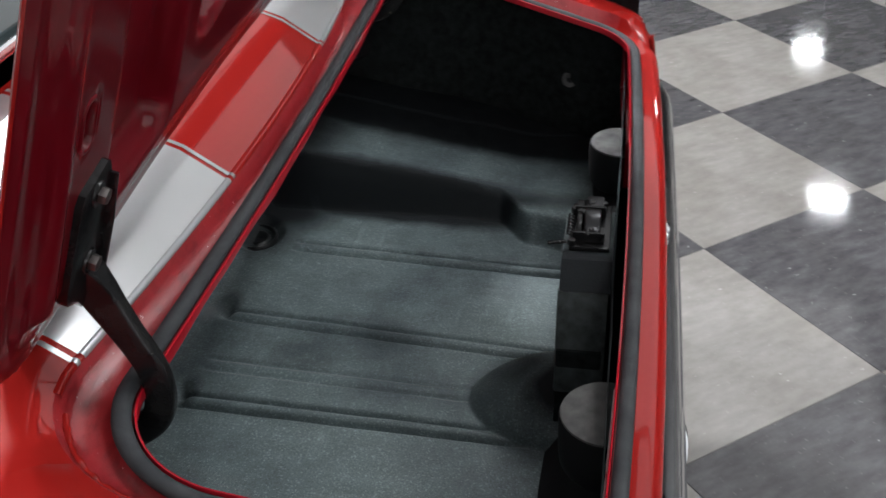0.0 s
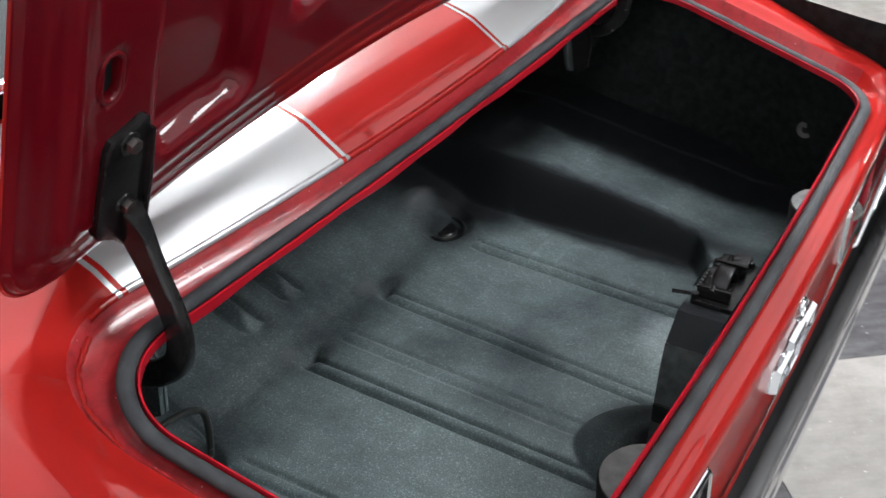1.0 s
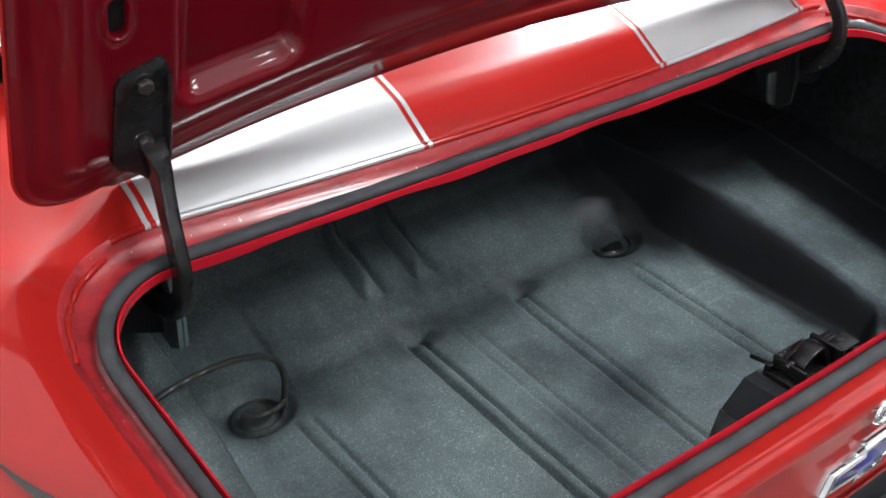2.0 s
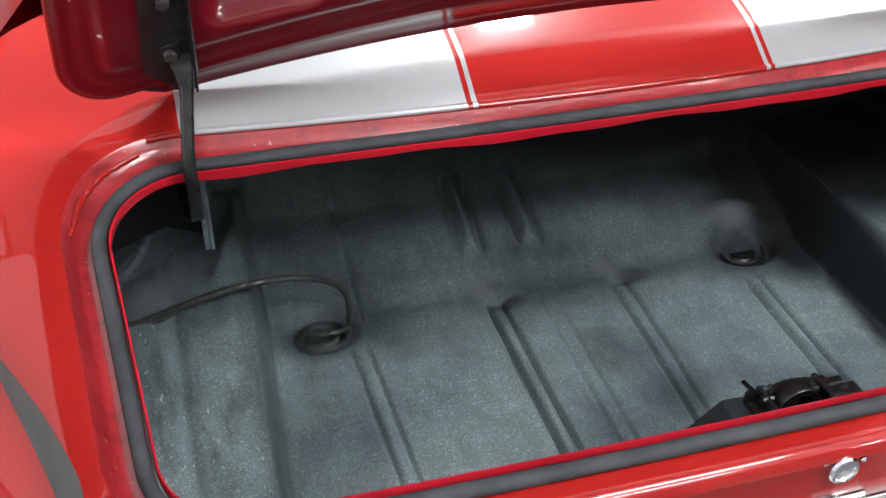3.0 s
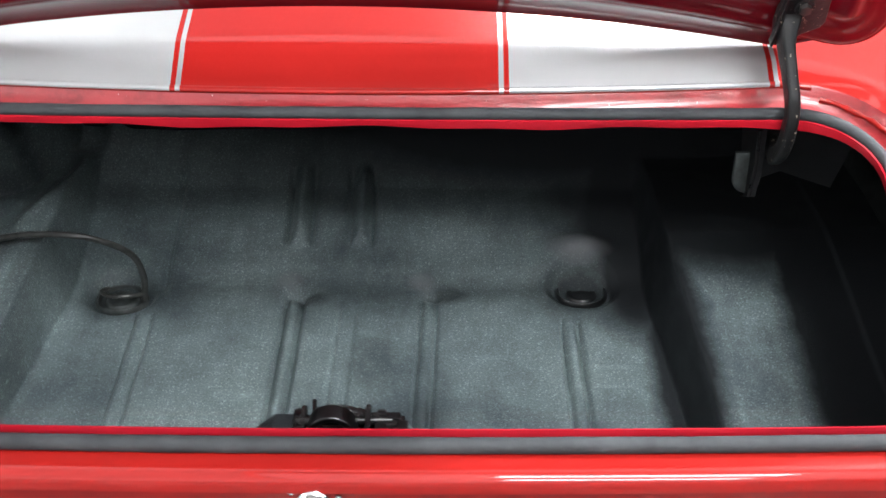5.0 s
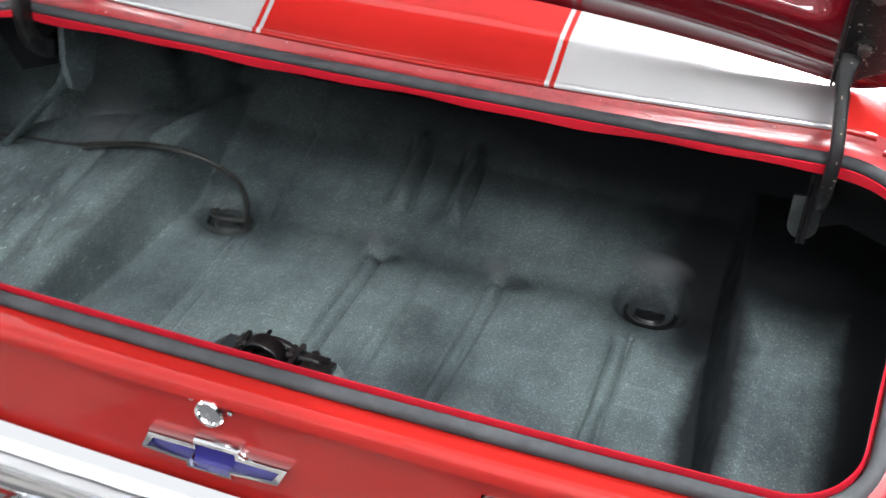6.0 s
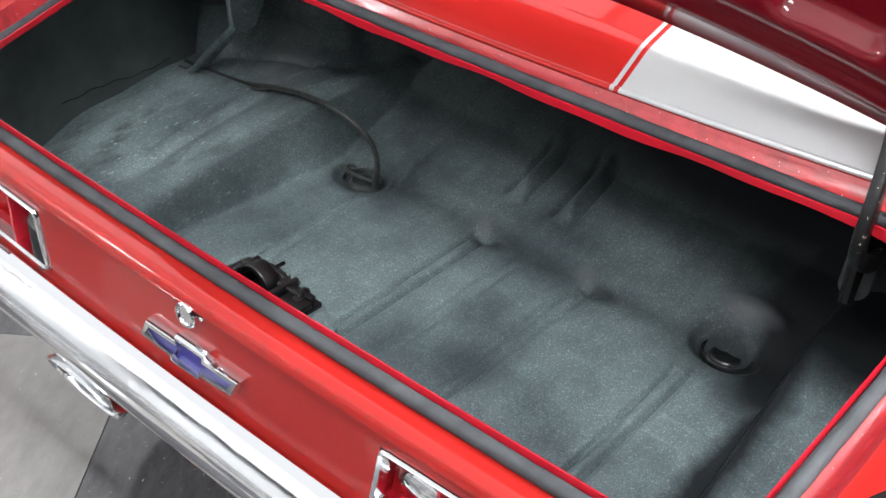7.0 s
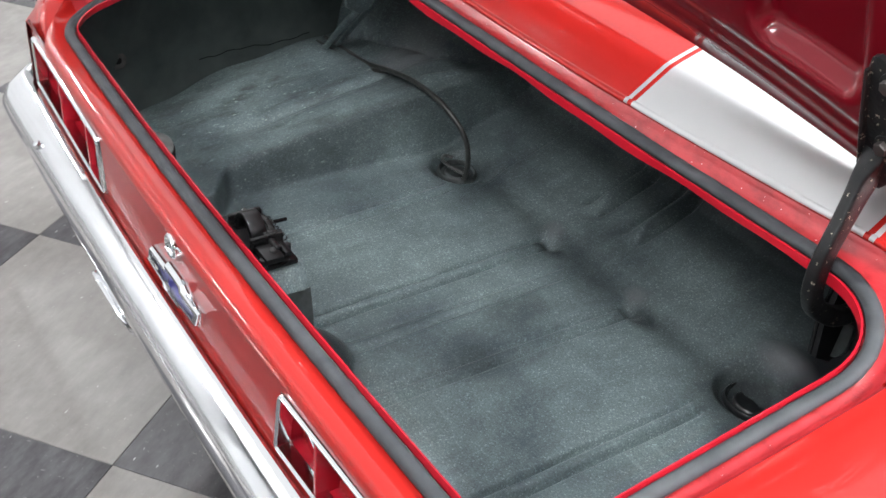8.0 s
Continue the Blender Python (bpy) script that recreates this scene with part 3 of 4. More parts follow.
def tail_lamp(side):
    lamp = new("tail_lamp")
    lamp.parent = car
    tagged(lamp, "chrome-framed red three-section tail lamp")
    xa, xb = LAMP_X0, LAMP_X1
    # slanted inner end of the frame
    loop = [(xa + 0.004, LAMP_Z0 + 0.001), (xb - 0.002, LAMP_Z0 + 0.001), (xb - 0.002, LAMP_Z1 - 0.001), (xa + 0.016, LAMP_Z1 - 0.001)]
    pts = []
    n = len(loop)
    for i in range(n):
        a, b, c = Vector(loop[i - 1]), Vector(loop[i]), Vector(loop[(i + 1) % n])
        p, q = b + (a - b).normalized() * 0.008, b + (c - b).normalized() * 0.008
        for k in range(5):
            t = k / 4
            pts.append(p * (1 - t) ** 2 + b * 2 * t * (1 - t) + q * t * t)
    rows = []
    m = len(pts)
    for i, p in enumerate(pts):
        tan = (pts[(i + 1) % m] - pts[i - 1]).normalized()
        nr = Vector((tan.y, -tan.x))
        rows.append([(side * (p.x + nr.x * d), tail_y(p.x) - h, p.y + nr.y * d) for d, h in ((0.003, -0.002), (0.003, 0.004), (0.0, 0.0065), (-0.004, 0.004), (-0.004, -0.012))])
    settle(part("bezel", grid(rows, closed_u=True), CHROME, lamp, "thin chrome frame", angle=50))
    depth = 0.030
    rows = [[(side * (p.x * 1.0), tail_y(p.x) + 0.010, p.y), (side * p.x, tail_y(p.x) + depth + 0.02, p.y)] for p in pts]
    settle(part("housing", grid(rows, closed_u=True), CRIMSON, lamp))
    nrib = 54
    rows = []
    for k in range(nrib * 2 + 1):
        x = xa + (xb - xa) * k / (nrib * 2)
        o = 0.003 if k % 2 else 0.0
        rows.append([(side * x, tail_y(x) + depth + o - 0.004, LAMP_Z0), (side * x, tail_y(x) + depth + o, LAMP_Z0 + 0.03), (side * x, tail_y(x) + depth + o, LAMP_Z1)])
    settle(part("lens", grid(rows), LENS, lamp, "ribbed red lens", smooth=False))
    for xd in (0.375, 0.530):
        settle(part("divider", box(side * xd - 0.0025, side * xd + 0.0025, tail_y(xd) - 0.001, tail_y(xd) + depth, LAMP_Z0 - 0.002, LAMP_Z1 + 0.002, 0.001), CRIMSON, lamp, "red divider blade"))
    # reversing lamp: a clear oblong with a chrome surround, nearest the middle
    rows = []
    for r, h in ((1.0, 0.004), (0.9, -0.001), (0.75, -0.002), (0.0, -0.003)):
        rows.append([(side * (0.336 + 0.034 * r * math.cos(a)), tail_y(0.33) + depth - 0.004 + h * 2.5, 0.744 + 0.024 * r * math.sin(a)) for a in [2 * math.pi * k / 20 for k in range(20)]])
    settle(part("reversing_light", grid(rows, closed_v=True), CHROME, lamp, "small chrome-edged reversing light"))


tail_lamp(-1)
tail_lamp(1)


def bumper():
    prof = [(0.0, 0.690), (0.002, 0.701), (-0.003, 0.7045), (-0.010, 0.7005), (-0.0175, 0.6935), (-0.0250, 0.6855), (-0.0310, 0.6770), (-0.0350, 0.6680), (-0.0375, 0.6580), (-0.0385, 0.6480), (-0.0370, 0.6360), (-0.030, 0.624), (-0.016, 0.617), (-0.008, 0.622)]
    xs = [-0.862 + 1.724 * k / 80 for k in range(81)]
    rows = []
    for x in xs:
        wrap = max(0.0, abs(x) - 0.77)
        rows.append([(x - math.copysign(wrap * wrap * 1.0, x), tail_y(x) - 0.006 + wrap * wrap * 14 + dy * (1 + 0.34 * min(1.0, x * x / 0.52)), z) for dy, z in prof])
    return settle(part("bumper", grid(rows), CHROME, car, "chrome rear bumper blade", angle=60))


bumper()
bolt_at, bolt_up = Vector((-0.545, tail_y(0.545) - 0.044, 0.6800)), Vector((0, -0.65, 0.76))
settle(part("bumper_bolt", rod(bolt_at - bolt_up * 0.006, bolt_at + bolt_up * 0.004, 0.008, 0.006, 16, bevel=0.0015), CHROME, car, "small domed chrome bumper bolt"))
settle(part("valance", grid([[(x, 0.16 + 0.035 * x * x + dy, z) for dy, z in ((-0.05, 0.70), (0.0, 0.60), (0.06, 0.52), (0.20, 0.42))] for x in [-0.72 + 0.12 * k for k in range(13)]]), UNDER, car, "dark lower valance behind the bumper"))


def exhaust():
    tip = new("exhaust")
    tip.parent = car
    tagged(tip, "chrome oval exhaust tip under the bumper")
    line = smooth_line([(-0.20, 0.90, 0.30), (-0.19, 0.50, 0.36), (-0.18, 0.25, 0.44), (-0.192, 0.125, 0.550), (-0.192, 0.100, 0.570)], 6)
    settle(part("pipe", sweep(line, circle(0.032, 18), capped=False), DARK_STEEL, tip))
    rows = []
    for r, y, dz in ((0.50, 0.124, 0.0), (0.85, 0.118, 0.0), (1.0, 0.104, 0.0), (1.0, 0.064, 0.0), (1.03, 0.058, 0.0), (1.0, 0.053, 0.0), (0.93, 0.056, 0.0), (0.90, 0.075, 0.0), (0.86, 0.110, 0.0)):
        row = []
        for k in range(36):
            a = 2 * math.pi * k / 36
            row.append((-0.196 + 0.074 * r * math.cos(a), y - 0.004 - 0.016 * math.sin(a) * (1 if y < 0.09 else 0), 0.592 + dz + 0.038 * r * math.sin(a)))
        rows.append(row)
    settle(part("tip", grid(rows, closed_v=True), CHROME, tip, "rolled chrome tip", angle=50))


exhaust()


# emblem: a plain stepped bar, blue with a chrome border
def emblem():
    em = new("emblem")
    em.parent = car
    tagged(em, "blue bar emblem with chrome border")
    cx, cz, y0 = 0.012, 0.7525, 0.082

    def shape(w, h, wm, hm, slant):
        return [(-w, -h + 0.004), (-wm, -h), (-wm, -hm), (wm - slant, -hm), (wm - slant, -h), (w - slant, -h + 0.004), (w, h), (wm, h), (wm, hm), (-wm + slant, hm), (-wm + slant, h), (-w + slant, h)]
    outer = shape(0.089, 0.0155, 0.033, 0.0235, 0.012)
    inner = shape(0.077, 0.0085, 0.0275, 0.0165, 0.009)

    def place(pts, out):
        return [(cx + u, y0 - out, cz + v + 0.02 * u) for u, v in pts]
    settle(part("border", grid([place(outer, -0.002), place(outer, 0.006), place([(u * 0.975, v * 0.88) for u, v in outer], 0.0115), place([(u * 1.02, v * 1.06) for u, v in inner], 0.0120), place(inner, 0.0048)], closed_v=True), CHROME, em, "chrome border", angle=30))
    bm = bmesh.new()
    vs = [bm.verts.new(p) for p in place(inner, 0.0055)]
    for k in ((0, 1, 10, 11), (2, 3, 8, 9), (4, 5, 6, 7)):
        bm.faces.new([vs[i] for i in k])
    settle(part("field", bm, BLUE, em, "blue enamel field", smooth=False))


emblem()


def trunk_lock():
    lock = new("trunk_lock")
    lock.parent = car
    tagged(lock, "round chrome trunk lock")
    c = Vector((0.012, 0.082, 0.8135))
    rows = []
    for r, o in ((0.0165, -0.002), (0.0165, 0.008), (0.0150, 0.0105), (0.0125, 0.0100), (0.0115, 0.0078), (0.0, 0.0075)):
        rows.append([(c.x + r * math.cos(a), c.y - o, c.z + r * math.sin(a)) for a in [2 * math.pi * k / 28 for k in range(28)]])
    settle(part("barrel", grid(rows, closed_v=True), CHROME, lock, angle=25))
    for dx, dz in ((-0.021, 0.012), (0.023, 0.006)):
        settle(part("rivet", rod((c.x + dx, c.y + 0.002, c.z + dz), (c.x + dx, c.y - 0.006, c.z + dz), 0.004, 0.003, 12, bevel=0.001), CHROME, lock))


trunk_lock()


# rear window, roof and pillars in front of the deck
def cabin():
    def zdeck(x):
        return 1.118 - 0.02 * x * x
    rows = []
    for k in range(9):
        t = k / 8
        rows.append([(x * (1 - 0.12 * t), 0.872 + 0.04 * x * x + 0.68 * t, zdeck(x) + 0.012 + 0.30 * t ** 0.9) for x in [-0.60 + 0.1 * i for i in range(13)]])
    settle(part("rear_window", grid(rows), GLASS, car, "dark tinted rear window glass", angle=60))
    line = [Vector((x, 0.866 + 0.04 * x * x, zdeck(x) + 0.012)) for x in [-0.61 + 0.061 * i for i in range(21)]]
    settle(part("window_trim", sweep(line, rounded(0.016, 0.022, 0.005), side=(0, 0.6, 0.8)), CHROME, car, "chrome rear window moulding", angle=50))
    for side in (-1, 1):
        rows = []
        for k in range(9):
            t = k / 8
            y, z = 0.872 + 0.015 + 0.68 * t, zdeck(0.6) + 0.010 + 0.30 * t ** 0.9
            rows.append([(side * (0.60 - 0.072 * t), y, z), (side * (0.64 - 0.06 * t), y, z + 0.004), (side * (0.72 - 0.06 * t), y, z - 0.035 - 0.06 * t), (side * 0.80, y, 1.00 + 0.03 * t)])
        settle(part("pillar", grid(rows), RED, car, "red sail panel"))
        line = [Vector((side * (0.603 - 0.072 * k / 8), 0.884 + 0.68 * k / 8, zdeck(0.6) + 0.016 + 0.30 * (k / 8) ** 0.9)) for k in range(9)]
        settle(part("window_trim", sweep(line, rounded(0.018, 0.014, 0.004)), CHROME, car, "chrome rear window moulding", angle=50))
    rows = [[(x, 1.552 + 1.3 * k / 6, 1.43 + 0.05 * math.sin(math.pi * k / 6) - 0.10 * x * x) for x in [-0.62 + 0.124 * i for i in range(11)]] for k in range(7)]
    settle(part("roof", grid(rows), RED, car, "red roof"))
    rows = [[(x, 0.85 + 0.3 * k, 1.03 - 0.02 * k) for x in (-0.80, 0.80)] for k in range(3)]
    settle(part("parcel_shelf", grid(rows), UNDER, car, "black parcel shelf"))


cabin()
rows = [[(x * (1 + 0.1 * k / 6), 2.852 + 0.55 * k / 6 - 0.05 * x * x, 1.425 - 0.43 * (k / 6) ** 1.1 - 0.10 * x * x * (1 - k / 6)) for x in [-0.62 + 0.124 * i for i in range(11)]] for k in range(7)]
settle(part("windscreen", grid(rows), GLASS, car, "dark tinted windscreen glass", angle=60))
rows = [[(x, 3.40 + 1.2 * k / 6, 0.995 + 0.015 * math.sin(math.pi * k / 6) - 0.06 * (k / 6) ** 2 - 0.05 * x * x) for x in [-0.86 + 0.172 * i for i in range(11)]] for k in range(7)]
settle(part("hood", grid(rows), RED, car, "red hood", angle=60))
for side in (-1, 1):
    rows = [[(side * (0.64 + 0.20 * k / 5), 1.55 + (1.30 + 0.55 * k / 5) * i / 6, 1.40 - 0.40 * k / 5) for i in range(7)] for k in range(6)]
    settle(part("side_window", grid(rows), GLASS, car, "dark tinted side window glass", angle=60))
settle(part("underbody", box(-0.78, 0.78, 0.55, 4.4, 0.22, 0.44, 0.02), UNDER, car, "black underbody"))
for side in (-1, 1):
    for wy in (1.15, 3.75):
        wheel = new("wheel")
        wheel.parent = car
        rows = [[(side * x, wy + r * math.cos(a), 0.325 + r * math.sin(a)) for a in [2 * math.pi * k / 40 for k in range(40)]] for x, r in ((0.56, 0.20), (0.56, 0.31), (0.58, 0.325), (0.74, 0.325), (0.76, 0.31), (0.765, 0.20))]
        settle(part("tyre", grid(rows, closed_v=True), UNDER, wheel, "black tyre"))
        settle(part("rim", rod((side * 0.60, wy, 0.325), (side * 0.75, wy, 0.325), 0.20, 0.19, 32), CHROME, wheel, "bright wheel rim"))
settle(part("nose", box(-0.86, 0.86, 3.2, 4.6, 0.30, 0.90, 0.08), RED, car, "red front body and hood"))


# ---- trunk interior ----
def ledge_edge(x, y):
    return 0.509 - 0.008 * (x > 0) - 0.018 * step(0.42, 0.82, y) - 0.070 * (1 - step(0.295, 0.365, y)) - 0.035 * (1 - step(0.15, 0.30, y))


def bead(x, y, xc, w, y0, y1):
    return bell(x - xc, w) * step(y0 - 0.02, y0 + 0.01, y) * (1 - step(y1 - 0.01, y1 + 0.02, y))


def pan_z(x, y):
    z = 0.524 + 0.034 * (min(y, 0.80) - 0.4)
    slope = max(0.0, y - 0.785)
    z += 0.36 * slope * step(0.0, 0.06, slope) + 0.5 * max(0.0, y - 1.0)
    # stamped ribs: a raised bead between two grooves
    off = step(0.95, 1.15, math.hypot((x + 0.025) / 0.105, (y - 0.19) / 0.155))
    for xc, lean, y1, deep in ((-0.107, 0.0, 0.775, 0.85), (-0.020, 0.01, 0.76, 0.28), (0.111, 0.035, 0.765, 0.56), (0.334, 0.01, 0.715, 0.78), (-0.344, -0.03, 0.72, 0.55)):
        xc += lean * (y - y1)
        z += off * deep * (0.0042 * bead(x, y, xc, 0.007, 0.22, y1) - 0.0140 * bead(x, y, xc - 0.0130, 0.0042, 0.22, y1) - 0.0140 * bead(x, y, xc + 0.0130, 0.0042, 0.22, y1))
    # dimples and small lumps at the ribs' heads
    for xc in (-0.110, 0.109):
        z -= 0.016 * bell(x - xc - 0.008, 0.018) * bell(y - 0.785, 0.012)
        z += 0.008 * bell(x - xc + 0.012, 0.024) * bell(y - 0.812, 0.022)
    # two long pressings on the slope
    for xc in (-0.112, -0.008):
        z += 0.015 * bead(x, y, xc, 0.009, 0.905, 1.02) - 0.013 * bead(x, y, xc - 0.020, 0.006, 0.895, 1.02) - 0.013 * bead(x, y, xc + 0.020, 0.006, 0.895, 1.02) - 0.006 * bell(x - xc - 0.006, 0.020) * bell(y - 0.878, 0.014)
    z -= 0.008 * bead(x, y, -0.325, 0.006, 0.80, 1.06)
    # drain plugs: round sinks, the one without a cable under a bulge
    for xc, yc in ((0.362, 0.809), (-0.392, 0.782)):
        r = math.hypot((x - xc) / 0.050, (y - yc) / 0.042)
        z -= 0.014 * (1 - step(0.90, 1.30, r))
    z += 0.024 * bell(x - 0.358, 0.055) * bell(y - 0.868, 0.030)
    # filler neck hump against the tail
    r = math.hypot((x + 0.025) / 0.105, (y - 0.19) / 0.155)
    hump = 0.080 * (1 - r * r) ** 0.8 if r < 1 else 0.0
    z += hump
    # raised ledge at either side
    e = ledge_edge(x, y)
    rise = step(e - 0.022, e + 0.005, abs(x)) ** 0.8
    top = 0.588 + 0.17 * (min(max(y, 0.33), 0.80) - 0.40) + 0.010 * step(0.55, 0.8, abs(x)) + 0.004 * noise.noise((x * 9, y * 9, 2.0)) + (0.008 * noise.noise((x * 16, y * 7, 5.0)) if x < 0 else 0)
    top -= 0.010 * bell(abs(x) - 0.61, 0.012) * step(0.35, 0.5, y) * (x < 0)
    top += 0.004 * step(0.730, 0.738, x)
    # wheel house dome
    r2 = ((abs(x) - 0.87) / 0.36) ** 2 + ((y - 1.13) / 0.39) ** 2
    dome = 0.42 * (1 - r2) ** 0.7 if r2 < 1 and x < 0 else 0.0
    dome += 0.016 * bell(x + 0.615, 0.050) * bell(y - 0.80, 0.06) + 0.014 * bell(x + 0.53 - 0.3 * (y - 0.82), 0.016) * step(0.76, 0.82, y) * (x < 0)
    # crumpled folds where the wheel house meets the ledge
    if x < -0.42 and y > 0.72:
        turn = math.atan2(y - 1.13, x + 0.87)
        out = math.hypot(x + 0.87, y - 1.13)
        fold = 0.5 + 0.5 * math.sin(turn * 15 + 2.0 * noise.noise((x * 7, y * 7, 3.0)) + 1.0)
        dome += 0.022 * fold ** 1.6 * bell(out - 0.335, 0.055) + 0.006 * noise.noise((x * 26, y * 26, 8.0)) * bell(out - 0.33, 0.08)
    z = z + (max(top, z) - z) * rise + dome
    return z + 0.0012 * noise.noise((x * 14, y * 14, 0.5))


NX, NY = 840, 230
rows = []
for i in range(NX + 1):
    x = -0.84 + 1.68 * i / NX
    rows.append([(x, 0.13 + 0.97 * k / NY, pan_z(x, 0.13 + 0.97 * k / NY)) for k in range(NY + 1)])
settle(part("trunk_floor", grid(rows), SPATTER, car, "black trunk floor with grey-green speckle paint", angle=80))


def wavy_wall(name, p, q, z0, z1, label, amount=0.006):
    p, q = Vector(p), Vector(q)
    ahead = (q - p).normalized()
    nrm = Vector((-ahead.y, ahead.x))
    nu, nv = 60, 26
    rows = []
    for i in range(nu + 1):
        row = []
        for k in range(nv + 1):
            c = p.lerp(q, i / nu)
            z = z0 + (z1 - z0) * k / nv
            d = amount * noise.noise((c.x * 5, c.y * 5, z * 6)) + amount * 0.3 * noise.noise((c.x * 18, c.y * 18, z * 18))
            row.append((c.x + nrm.x * d, c.y + nrm.y * d, z))
        rows.append(row)
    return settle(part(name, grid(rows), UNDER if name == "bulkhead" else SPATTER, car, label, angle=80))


def side_wall(side):
    rows = []
    for i in range(71):
        y = 0.125 + 0.975 * i / 70
        x = 0.690 + 0.136 * step(0.04, 0.50, y)
        rows.append([(side * (x + 0.006 * noise.noise((side * 5, y * 5, z * 6)) - 0.02 * step(0.86, 0.94, z)), y, z) for z in [0.53 + 0.42 * k / 26 for k in range(27)]])
    # left wall lighter, right near black: light and shade put in the colour
    settle(part("side_wall", grid(rows), LIT_WALL if side < 0 else MATT_BLACK, car, "black inner quarter wall, light and shade in its tone", angle=80))


side_wall(-1)
side_wall(1)
wavy_wall("bulkhead", (-0.83, 1.085), (0.83, 1.085), 0.53, 1.10, "black bulkhead behind the rear seat")
wavy_wall("tail_wall", (-0.72, 0.142), (0.72, 0.142), 0.50, 0.828, "speckled black inner tail wall", 0.002)
# crack of a seam in the paint on the left wall
line = smooth_line([(-0.818, 0.372, 0.640), (-0.8175, 0.45, 0.648), (-0.818, 0.52, 0.656), (-0.8175, 0.60, 0.655), (-0.818, 0.675, 0.664)], 5)
settle(part("seam_crack", sweep([v + Vector((0, 0, 0.002 * math.sin(i * 1.7))) for i, v in enumerate(line)], circle(0.0010, 5)), UNDER, car))

# seams of the wheel house on the cable's side
for dy, r in ((0.0, 0.006), (0.028, 0.005)):
    line = smooth_line([(-0.800, 0.700 + dy, 0.640), (-0.770, 0.690 + dy, 0.650), (-0.720, 0.688 + dy, 0.700), (-0.670, 0.690 + dy, 0.752), (-0.630, 0.694 + dy, 0.795), (-0.606, 0.700 + dy, 0.870)], 5)
    settle(part("seam", sweep(line, circle(r, 10)), SPATTER, car, "speckled raised seam beside the wheel house"))
# plugs
for xc, yc, rubber_of in ((0.362, 0.809, PLUG), (-0.392, 0.782, DUSTY_PLUG)):
    rows = []
    for r, h in ((1.0, -0.004), (0.97, 0.003), (0.92, 0.0055), (0.87, 0.005), (0.81, -0.0025), (0.62, -0.003), (0.56, 0.0015), (0.50, 0.003), (0.40, 0.002), (0.0, 0.002)):
        rows.append([(xc + 0.044 * r * math.cos(a), yc + 0.037 * r * math.sin(a), 0.5262 + h + 0.03 * 0.039 * math.sin(a)) for a in [2 * math.pi * k / 32 for k in range(32)]])
    settle(part("drain_plug", grid(rows, closed_v=True), rubber_of, car, "round black rubber drain plug in the trunk floor", angle=50))

# cable out of the plug
for pts, r in (([(-0.352, 0.772, 0.535), (-0.347, 0.772, 0.585), (-0.362, 0.765, 0.632), (-0.42, 0.752, 0.668), (-0.50, 0.742, 0.678), (-0.58, 0.735, 0.668), (-0.66, 0.728, 0.652), (-0.74, 0.722, 0.648), (-0.815, 0.712, 0.650)], 0.0052),
               ([(-0.60, 0.737, 0.658), (-0.66, 0.718, 0.644), (-0.73, 0.708, 0.643), (-0.81, 0.69, 0.646)], 0.0042)):
    settle(part("cable", sweep(smooth_line(pts, 7), circle(r, 10)), CABLE, car, "black cable bent from the floor plug to the wall"))
line = smooth_line([(-0.352, 0.768, 0.548), (-0.372, 0.752, 0.556), (-0.40, 0.752, 0.556), (-0.418, 0.768, 0.553), (-0.41, 0.782, 0.550)], 6)
settle(part("cable_loop", sweep(line, circle(0.0035, 8)), CABLE, car))


